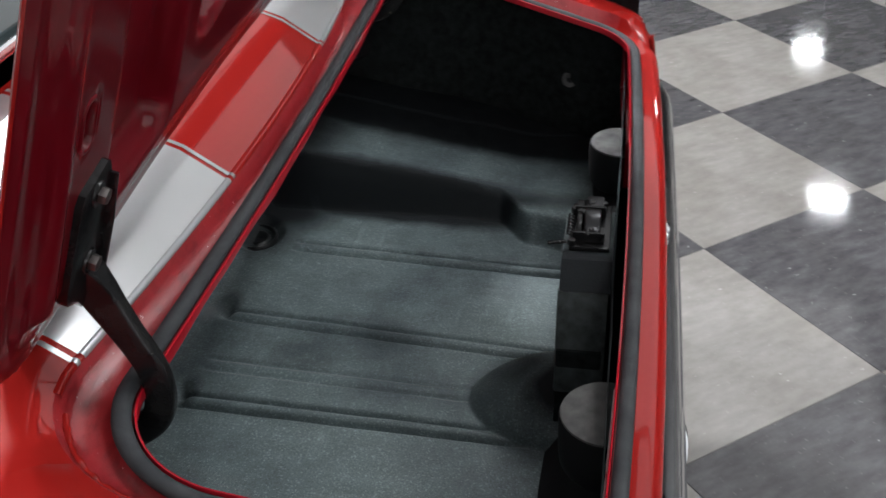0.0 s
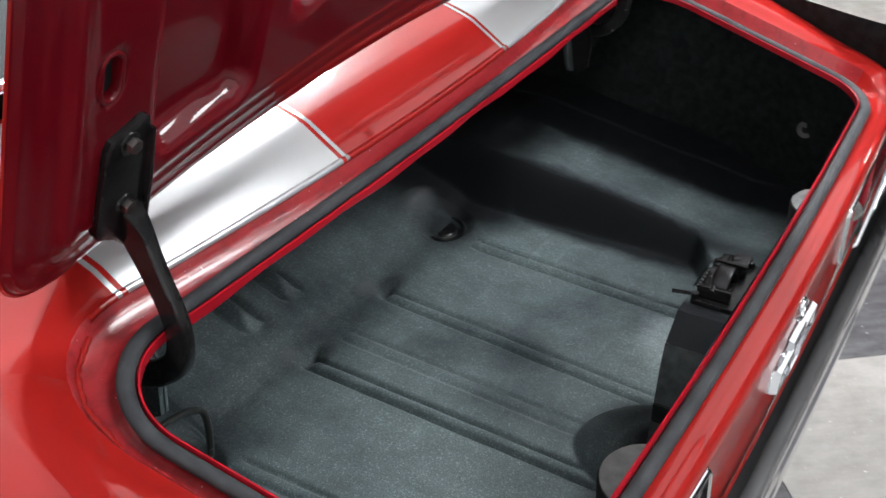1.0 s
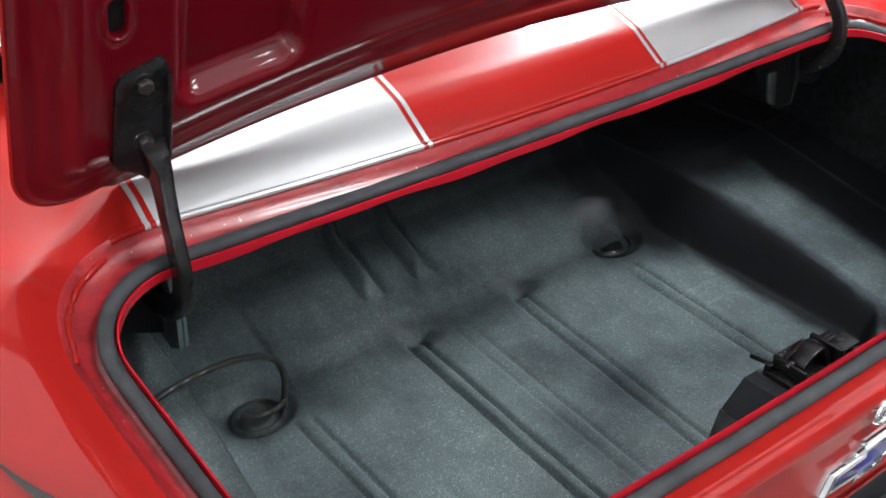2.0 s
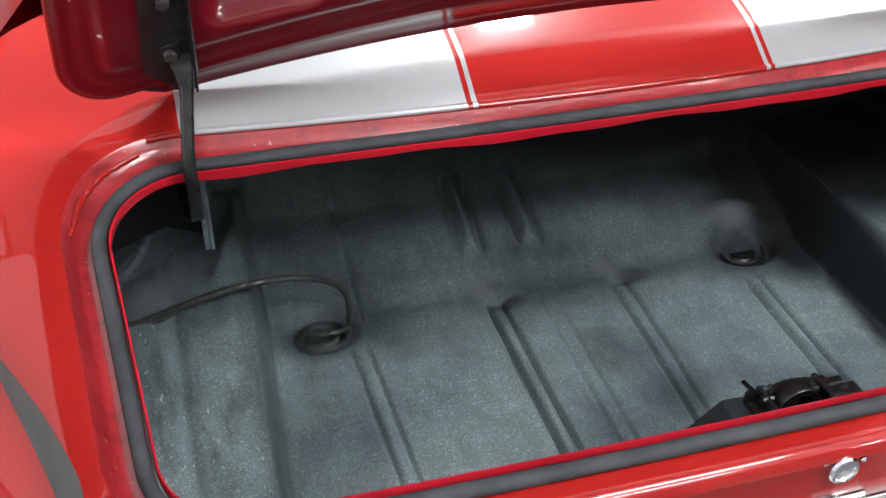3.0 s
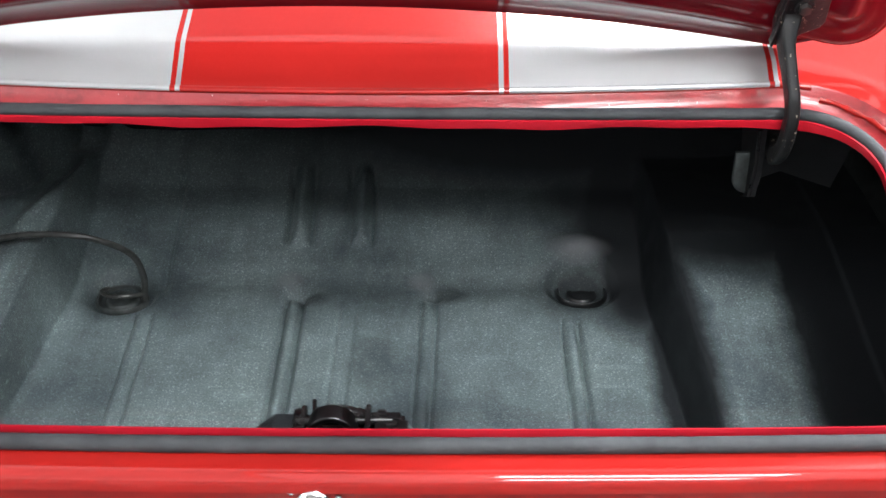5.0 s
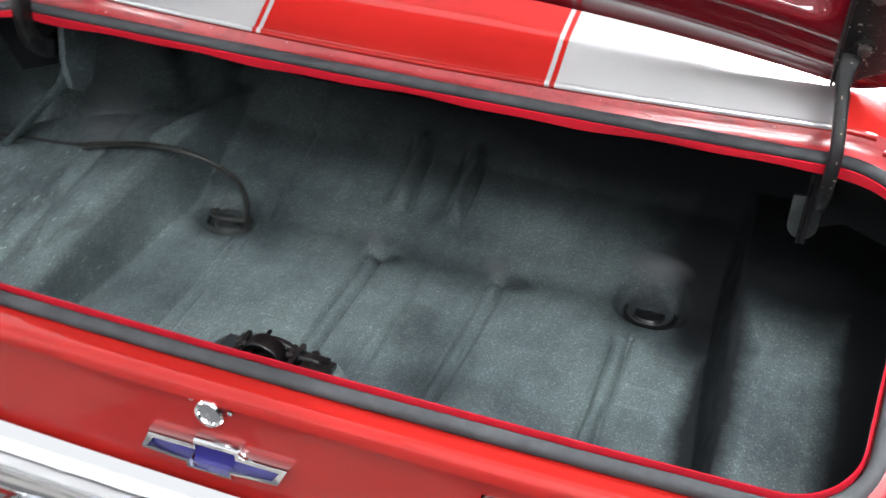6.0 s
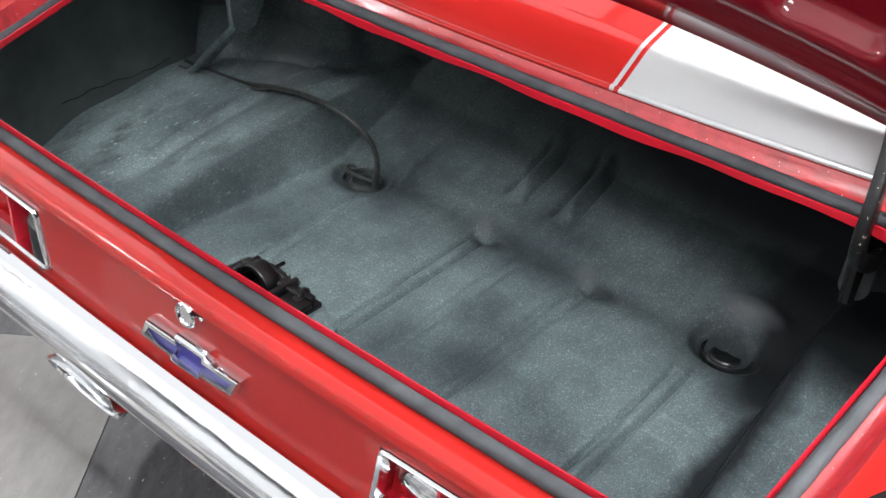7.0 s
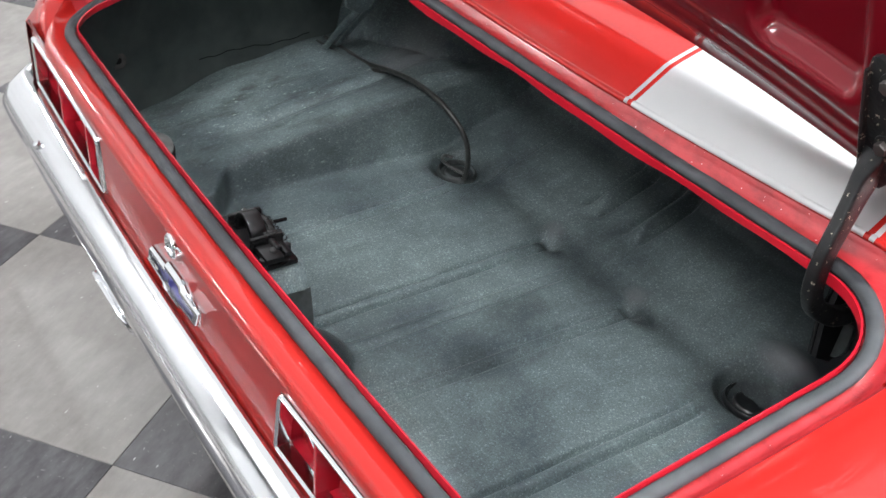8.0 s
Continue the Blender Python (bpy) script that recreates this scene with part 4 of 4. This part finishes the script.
# ---- latch and its support at the tail ----
def latch():
    lt = new("latch")
    lt.parent = car
    tagged(lt, "black oily trunk latch on a speckled support")
    outline = [(-0.083, 0.777), (-0.087, 0.782), (-0.052, 0.811), (0.084, 0.809), (0.104, 0.782), (0.100, 0.776)]
    bm = grid([[(x * k, y, z) for x, z in outline] for y, k in ((0.143, 0.97), (0.204, 1.0), (0.212, 0.97))])
    bm.verts.ensure_lookup_table()
    bm.faces.new(bm.verts[-len(outline):])
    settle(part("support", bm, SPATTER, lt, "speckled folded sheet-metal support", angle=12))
    for sx, x0, x1 in ((-1, 0.087, 0.118), (1, 0.103, 0.124)):
        rows = [[(sx * (x0 + (x1 - x0) * t ** 0.7), y, 0.782 - 0.150 * t) for t in [k / 6 for k in range(7)]] for y in (0.146, 0.190, 0.206, 0.212)]
        rows.append([(sx * (x0 + (x1 - x0) * t ** 0.7 - 0.010), 0.214, 0.780 - 0.150 * t) for t in [k / 6 for k in range(7)]])
        # near-black tone holds the shade on the support's flanks
        settle(part("support_side", grid(rows), DUSTY_PLUG, lt, "sloping side of the support, darkened for shade", angle=40))
    bm = bmesh.new()
    for x0, x1, y0, y1 in ((-0.112, -0.098, 0.150, 0.212), (0.100, 0.114, 0.150, 0.212), (-0.098, 0.100, 0.146, 0.158)):
        box(x0, x1, y0, y1, 0.530, 0.700, 0.002, bm)
    settle(part("support_leg", bm, MATT_BLACK, lt, "black open legs of the support"))
    settle(part("base_plate", box(-0.030, 0.086, 0.148, 0.204, 0.8105, 0.818, 0.002), BLACK, lt))
    settle(part("cheek", box(-0.020, -0.014, 0.156, 0.200, 0.819, 0.835, 0.002), BLACK, lt))
    settle(part("cheek", box(0.046, 0.052, 0.156, 0.200, 0.819, 0.837, 0.002), BLACK, lt))
    arch = [Vector((0.013 + 0.023 * math.cos(math.pi * k / 14), 0.174, 0.820 + 0.027 * math.sin(math.pi * k / 14))) for k in range(15)]
    settle(part("claw", sweep(arch, rounded(0.022, 0.007, 0.002), side=(0, 1, 0)), DARK_STEEL, lt, "worn steel claw", angle=50))
    settle(part("spindle", rod((-0.024, 0.180, 0.831), (0.074, 0.184, 0.829), 0.0045, bevel=0.001), BLACK, lt))
    settle(part("bolt", rod((0.040, 0.190, 0.821), (0.040, 0.190, 0.835), 0.008, 0.007, 6, bevel=0.001), BLACK, lt))
    settle(part("bolt", rod((0.073, 0.178, 0.821), (0.073, 0.178, 0.831), 0.008, 0.007, 6, bevel=0.001), BLACK, lt))
    settle(part("lever", box(0.040, 0.082, 0.188, 0.198, 0.821, 0.828, 0.002), BLACK, lt))
    arch = [Vector((0.018 + 0.030 * math.cos(math.pi * k / 12), 0.192, 0.818 + 0.020 * math.sin(math.pi * k / 12))) for k in range(13)]
    settle(part("strap", sweep(arch, rounded(0.008, 0.004, 0.0015), side=(0, 1, 0)), BLACK, lt, angle=50))
    coil = [Vector((-0.006 + 0.0012 * k, 0.204 + 0.0045 * math.cos(k * 0.9), 0.822 + 0.0045 * math.sin(k * 0.9))) for k in range(44)]
    settle(part("spring", sweep(coil, circle(0.0010, 6)), DARK_STEEL, lt, "small coiled steel spring", angle=60))
    settle(part("striker_tongue", box(0.056, 0.090, 0.160, 0.184, 0.822, 0.830, 0.002), DARK_STEEL, lt))
    for bx, by in ((-0.024, 0.200), (0.062, 0.200), (0.080, 0.160)):
        settle(part("bolt", rod((bx, by, 0.817), (bx, by, 0.826), 0.0062, 0.0056, 6, bevel=0.0008), DARK_STEEL, lt))
    settle(part("release_rod", sweep([Vector((-0.008, 0.195, 0.811)), Vector((-0.010, 0.215, 0.812)), Vector((-0.012, 0.234, 0.810))], circle(0.0026, 8)), BLACK, lt))
    return lt


trunk_latch = latch()
trunk_latch.location += Vector((0.007, 0.002, -0.013))

# backs of the tail lamps inside the tail wall
for xc, drop in ((-0.315, 0.0), (0.452, 0.046)):
    def cup_ring(r, z):
        return [(xc + r * math.cos(a), 0.140 + r * math.sin(a), z - drop) for a in [2 * math.pi * k / 32 for k in range(32)]]
    # dark sides and grey cap: overhead light painted into the two tones
    cup = settle(part("lamp_back", grid([cup_ring(r, z) for r, z in ((0.0, 0.680), (0.034, 0.681), (0.047, 0.686), (0.054, 0.698), (0.056, 0.714), (0.057, 0.764), (0.0555, 0.767))], closed_v=True), UNDER, car, "cup behind the tail lamp, sides darkened for shade", angle=50))
    settle(part("cap", grid([cup_ring(r, z) for r, z in ((0.0555, 0.766), (0.0550, 0.7695), (0.052, 0.771), (0.030, 0.7715), (0.0, 0.772))], closed_v=True), GREY_CUP, cup, "grey oversprayed flat cap, overhead light in its tone", angle=50))
for side in (-1, 1):
    c, n = Vector((side * 0.752, 0.252, 0.704)), Vector((-side * 0.75, -0.35, 0.55)).normalized()
    tab = settle(part("tab", rod(c - n * 0.002, c + n * 0.002, 0.016, seg=24, bevel=0.0008), GREY_CUP, car, "small grey bracket tab with a hole"))
    # solid black disc painted as the shade in the tab's hole
    settle(part("tab_hole", rod(c - n * 0.001, c + n * 0.0026, 0.0075, seg=16), UNDER, tab))
    arm = sweep([c + Vector((0, 0.006, 0)), c + Vector((side * 0.006, -0.02, 0.0)), c + Vector((side * 0.014, -0.05, -0.002))], rounded(0.026, 0.004, 0.0015), side=(0, 0, 1))
    settle(part("tab_arm", arm, GREY_CUP, tab))


# ---- hinges ----
def hinge(side):
    h = new("hinge")
    h.parent = car
    tagged(h, "black gooseneck trunk hinge")
    metal_of = BLACK if side < 0 else CHIPPED
    x = side * 0.556
    line = smooth_line([(x - side * 0.008, 0.597, 1.118), (x - side * 0.009, 0.603, 1.090), (x - side * 0.010, 0.595, 1.060), (x - side * 0.005, 0.576, 1.028), (x, 0.556, 0.992), (x, 0.553, 0.960), (x, 0.561, 0.932), (x, 0.582, 0.911), (x + side * 0.006, 0.608, 0.900), (x + side * 0.012, 0.645, 0.904)], 6)
    settle(part("arm", sweep(line, lambda t: rounded(0.0155 - 0.001 * t + 0.016 * (1 - step(0.0, 0.28, t)), (0.029 if side < 0 else 0.022) - 0.014 * (1 - step(0.0, 0.16, t)) + 0.008 * bell(t - 0.22, 0.10), 0.004)), metal_of, h, "chipped black arm" if side > 0 else "", angle=50))
    # plate bolted to the lid
    o, up, nr = Vector((0, 0.598, 1.109)), Vector((0, -0.330, 0.944)), Vector((0, -0.944, -0.330))
    outline = [(-0.034, -0.024), (-0.030, -0.033), (-0.010, -0.044), (0.002, -0.058), (0.020, -0.060), (0.026, -0.030), (0.025, 0.080), (0.022, 0.091), (0.016, 0.094), (-0.023, 0.080), (-0.028, 0.071)]
    rows = []
    for d, k in ((-0.004, 1.0), (0.006, 1.0), (0.008, 0.94)):
        rows.append([o + Vector((x + side * -u * k * 1.0, 0, 0)) + up * (0.018 + (v - 0.018) * k) + nr * d for u, v in outline])
    bm = grid(rows, closed_v=True)
    bm.verts.ensure_lookup_table()
    bm.faces.new(bm.verts[-len(outline):])
    settle(part("plate", bm, metal_of, h))
    b3 = sweep([o + Vector((x - side * 0.0225, 0, 0)) + up * v + nr * lift for v, lift in ((-0.060, 0.004), (-0.03, 0.009), (0.03, 0.010), (0.080, 0.008))], rounded(0.0035, 0.012, 0.0012))
    settle(part("plate_flange", b3, metal_of, h))
    for v in (0.0, 0.072):
        c = o + Vector((x + side * 0.002, 0, 0)) + up * v
        settle(part("bolt", rod(c + nr * 0.006, c + nr * 0.010, 0.0125, 0.012, 20, bevel=0.001), metal_of, h))
        settle(part("bolt_head", rod(c + nr * 0.010, c + nr * 0.017, 0.0080, 0.0075, 6, bevel=0.001), STEEL, h))
    # box that carries the pivot
    xi, xo = side * 0.545, side * 0.665
    pts = [(0.615, 0.935), (0.606, 0.88), (0.612, 0.832), (0.640, 0.816), (0.664, 0.822), (0.690, 0.87), (0.72, 0.935)]
    bm = bmesh.new()
    fa = [bm.verts.new((xi, y, z)) for y, z in pts]
    fb = [bm.verts.new((xi + side * 0.006, y, z)) for y, z in pts]
    bm.faces.new(fa)
    bm.faces.new(list(reversed(fb)))
    for k in range(len(pts)):
        bm.faces.new((fa[k], fb[k], fb[(k + 1) % len(pts)], fa[(k + 1) % len(pts)]))
    settle(part("side_plate", bm, SPATTER if side < 0 else UNDER, h, "speckled hanging side plate" if side < 0 else ""))
    settle(part("plate_edge", sweep([Vector((xi - side * 0.003, y, z)) for y, z in ((0.640, 0.817), (0.612, 0.833), (0.606, 0.880), (0.614, 0.930))], rounded(0.005, 0.003, 0.001)), SPATTER if side < 0 else BLACK, h, "speckled folded edge" if side < 0 else ""))
    bm = grid([[(xi + side * 0.006, 0.655, 0.83), (xi + side * 0.006, 0.63, 0.935)], [(xi + side * 0.05, 0.66, 0.845), (xi + side * 0.05, 0.63, 0.935)], [(xo, 0.65, 0.825), (xo, 0.60, 0.935)]])
    # gusset kept black: shade of the recessed hinge box put in its colour
    settle(part("gusset", bm, UNDER, h))
    if side > 0:
        half, top_z, low_z = 0.019, 0.880, 0.822
        shape = [(-half, top_z), (-half, low_z + half)] + [(-half * math.cos(a), low_z + half - half * math.sin(a)) for a in [math.pi * k / 10 for k in range(1, 10)]] + [(half, low_z + half), (half, top_z)]
        rows = [[(0.545 + u, 0.648 - 0.12 * (top_z - w) + dy, low_z + half + (w - low_z - half) * k) for u, w in [(u * k, w) for u, w in shape]] for dy, k in ((0.005, 0.96), (0.004, 1.0), (-0.001, 1.0), (-0.0025, 0.94))]
        bm = grid(rows, closed_v=True)
        bm.verts.ensure_lookup_table()
        bm.faces.new(bm.verts[-len(shape):])
        settle(part("stop_tab", bm, DUSTY_PLUG, h, "dusty black tongue with a rounded end", angle=50))


hinge(-1)
hinge(1)


# ---- trunk lid, open ----
def trunk_lid():
    lid = new("trunk_lid")
    lid.parent = car
    tagged(lid, "raised red trunk lid, pressed inner panel showing")
    o, up, nr = Vector((0, 0.598, 1.109)), Vector((0, -0.330, 0.944)), Vector((0, -0.944, -0.330))
    half, tall, rad = 0.684, 0.545, 0.075

    def base(a):
        return 0.008 - 0.230 * a * a

    def width(t):
        w = half - 0.03 * t / tall
        if t < rad:
            w += -rad + math.sqrt(max(0.0, rad * rad - (rad - t) ** 2))
        if t > tall - rad:
            w += -rad + math.sqrt(max(0.0, rad * rad - (t - tall + rad) ** 2))
        return w

    def edge_gap(a, t):
        qa, qt = abs(a) - (half - 0.03 * t / tall - rad), abs(t - tall / 2) - (tall / 2 - rad)
        return -(math.hypot(max(qa, 0), max(qt, 0)) + min(max(qa, qt), 0) - rad)

    def pocket(a, t, a0, a1, t0, t1, r, wall):
        qa, qt = abs(a - (a0 + a1) / 2) - ((a1 - a0) / 2 - r), abs(t - (t0 + t1) / 2) - ((t1 - t0) / 2 - r)
        d = math.hypot(max(qa, 0), max(qt, 0)) + min(max(qa, qt), 0) - r
        return 1 - step(-wall, 0.0, d)

    def relief(a, t):
        g = edge_gap(a, t)
        h = -0.016 + 0.006 * step(0.002, 0.008, g) + 0.004 * step(0.020, 0.034, g) + 0.006 * step(0.044, 0.058, g)
        s = abs(a)
        # bead beside the side edge
        h += 0.006 * bell(s - 0.618, 0.013) * step(0.050, 0.062, t) * (1 - step(0.45, 0.48, t))
        # pockets between the ribs
        tt = t - 0.06 * (s - 0.36)
        deep = max(pocket(s, tt, 0.372, 0.522, 0.062, 0.44, 0.030, 0.022), pocket(s, t + 0.30 * (s - 0.19), 0.04, 0.335, 0.150, 0.44, 0.045, 0.024))
        h -= 0.026 * deep * step(0.05, 0.06, g)
        # slot pressed near the hinge
        r = math.hypot((s - 0.577) / 1.0, max(0.0, abs(t - 0.214) - 0.011)) / 0.010
        h -= 0.030 * (1 - step(0.9, 1.25, r))
        return h

    ts = [0, 0.0015, 0.004, 0.008, 0.014, 0.021, 0.03] + [0.037 + 0.0065 * k for k in range(76)] + [0.535, 0.541, 0.5445, tall]
    na = 220
    inner, outer = [], []
    for t in ts:
        w = width(t)
        ri, ro = [], []
        for i in range(na + 1):
            s = -1 + 2 * i / na
            a = w * math.copysign(1 - (1 - abs(s)) ** 1.15, s)
            p = o + Vector((a, 0, 0)) + up * (base(a) + t)
            ri.append(p + nr * relief(a, t))
            ro.append(p - nr * (0.024 + 0.012 * (1 - (a / half) ** 2) * 1.0 - 0.006 * bell(edge_gap(a, t), 0.006)))
        inner.append(ri)
        outer.append(ro)
    settle(part("inner_panel", grid(inner), RED_SHADED, lid, "pressed red inner panel, darkened for shade", angle=80))
    for side in (-1, 1):
        def oblong(r, d):
            return [o + Vector((side * 0.577 + r * math.cos(q), 0, 0)) + up * (base(0.577) + 0.214 + 0.012 * (1 if math.sin(q) > 0 else -1) + r * math.sin(q)) + nr * d for q in [2 * math.pi * (k + 0.5) / 28 for k in range(28)]]
        rim = part("slot_rim", grid([oblong(0.0155, -0.0008), oblong(0.0130, 0.0012), oblong(0.0108, 0.0014), oblong(0.0096, 0.0002), oblong(0.0092, -0.012)], closed_v=True), RED_SHADED, lid, "raised red rim of a slot", angle=60)
        settle(rim)
        # black plate added for the darkness inside the slot
        settle(part("slot", grid([oblong(0.0094, -0.010), oblong(0.0, -0.0101)], closed_v=True), UNDER, rim, "black plate standing for the slot's dark opening"))
    settle(part("outer_skin", grid(outer), RED, lid, "red outer skin", angle=80))
    # flange turned forward along the hinge side, with a rolled edge
    rows = []
    for i in range(81):
        a = -0.615 + 1.23 * i / 80
        fade = 1 - step(0.56, 0.615, abs(a))
        top = o + Vector((a, 0, 0)) + up * (base(a) + 0.012) + nr * -0.013
        low = o + Vector((a, 0, 0)) + up * (base(a) + 0.006 + (-0.054 - 0.187 * a * a - base(a) - 0.006) * fade) + nr * (-0.020 - 0.032 * fade)
        back = low + up * 0.010 - nr * 0.012
        rows.append([top, top.lerp(low, 0.12) + nr * 0.004, top.lerp(low, 0.30) + nr * 0.002, top.lerp(low, 0.55) - nr * 0.003, top.lerp(low, 0.88) - nr * 0.001, low.lerp(top, 0.04) + nr * 0.003, low, low - nr * 0.005, back])
    settle(part("front_flange", grid(rows), RED_SHADED, lid, "red flange along the hinge edge, darkened for shade", angle=60))
    n = len(ts)
    rim_in = [inner[0][i] for i in range(na + 1)] + [inner[k][-1] for k in range(1, n)] + [inner[-1][i] for i in range(na - 1, -1, -1)] + [inner[k][0] for k in range(n - 2, 0, -1)]
    rim_out = [outer[0][i] for i in range(na + 1)] + [outer[k][-1] for k in range(1, n)] + [outer[-1][i] for i in range(na - 1, -1, -1)] + [outer[k][0] for k in range(n - 2, 0, -1)]
    rows = []
    for a, b in zip(rim_in, rim_out):
        m = (a + b) / 2
        c = (m - (o + up * tall / 2)).normalized() * 0.003
        rows.append([a, a.lerp(b, 0.25) + c * 0.8, m + c, a.lerp(b, 0.75) + c * 0.8, b])
    settle(part("hem", grid(rows, closed_u=True), RED, lid, "rolled red hem", angle=60))


trunk_lid()

# ---- floor tiles, last ----
TILE, TURN_T, GAP = 0.6096, -0.1078 + math.pi / 4, 0.0012
ORIGIN = Vector((2.9606, -0.2927))
TX, TY = Vector((math.cos(TURN_T), math.sin(TURN_T))), Vector((-math.sin(TURN_T), math.cos(TURN_T)))


def tile_mesh(name, material):
    bm = bmesh.new()
    s = TILE / 2 - GAP / 2
    box(-s, s, -s, s, -0.004, 0.0, bm=bm)
    bmesh.ops.bevel(bm, geom=[e for e in bm.edges if e.verts[0].co.z > -0.001 and e.verts[1].co.z > -0.001], offset=0.0008, segments=1, affect="EDGES")
    me = bpy.data.meshes.new(name)
    bm.to_mesh(me)
    bm.free()
    me.materials.append(material)
    return me


screed = box(X0 - 0.2, X1 + 0.2, Y0 - 0.2, Y1 + 0.2, -0.20, -0.004)
part("screed", screed, GROUT, floor, smooth=False)
light_tile, dark_tile = tile_mesh("light_tile", TILE_LIGHT), tile_mesh("dark_tile", TILE_DARK)
near, rest = [], []
for i in range(-40, 41):
    for j in range(-40, 41):
        c = ORIGIN + TX * TILE * (i + 0.5) + TY * TILE * (j + 0.5)
        if X0 - 0.3 < c.x < X1 + 0.3 and Y0 - 0.3 < c.y < Y1 + 0.3:
            (near if -3.6 < c.x < 5.4 and -3.4 < c.y < 3.4 and len(near) < 300 else rest).append((i, j, c))
for i, j, c in near:
    ob = new("tile", light_tile if (i + j) % 2 == PARITY else dark_tile)
    ob.matrix_basis = Matrix.Translation((c.x, c.y, 0)) @ Matrix.Rotation(TURN_T, 4, "Z")
    ob.parent = floor
for want, mat_of in ((PARITY, TILE_LIGHT), (1 - PARITY, TILE_DARK)):
    verts, faces = [], []
    s = TILE / 2 - GAP / 2
    for i, j, c in rest:
        if (i + j) % 2 == want:
            k = len(verts)
            verts += [(*(c + TX * a * s + TY * b * s), 0.0) for a, b in ((-1, -1), (1, -1), (1, 1), (-1, 1))]
            verts += [(*(c + TX * a * s + TY * b * s), -0.004) for a, b in ((-1, -1), (1, -1), (1, 1), (-1, 1))]
            faces += [(k, k + 1, k + 2, k + 3)] + [(k + a, k + 4 + a, k + 4 + (a + 1) % 4, k + (a + 1) % 4) for a in range(4)]
    me = bpy.data.meshes.new("far_tiles")
    me.from_pydata(verts, [], faces)
    me.materials.append(mat_of)
    ob = tagged(new("far_tiles", me), kind="stuff")
    ob.parent = floor
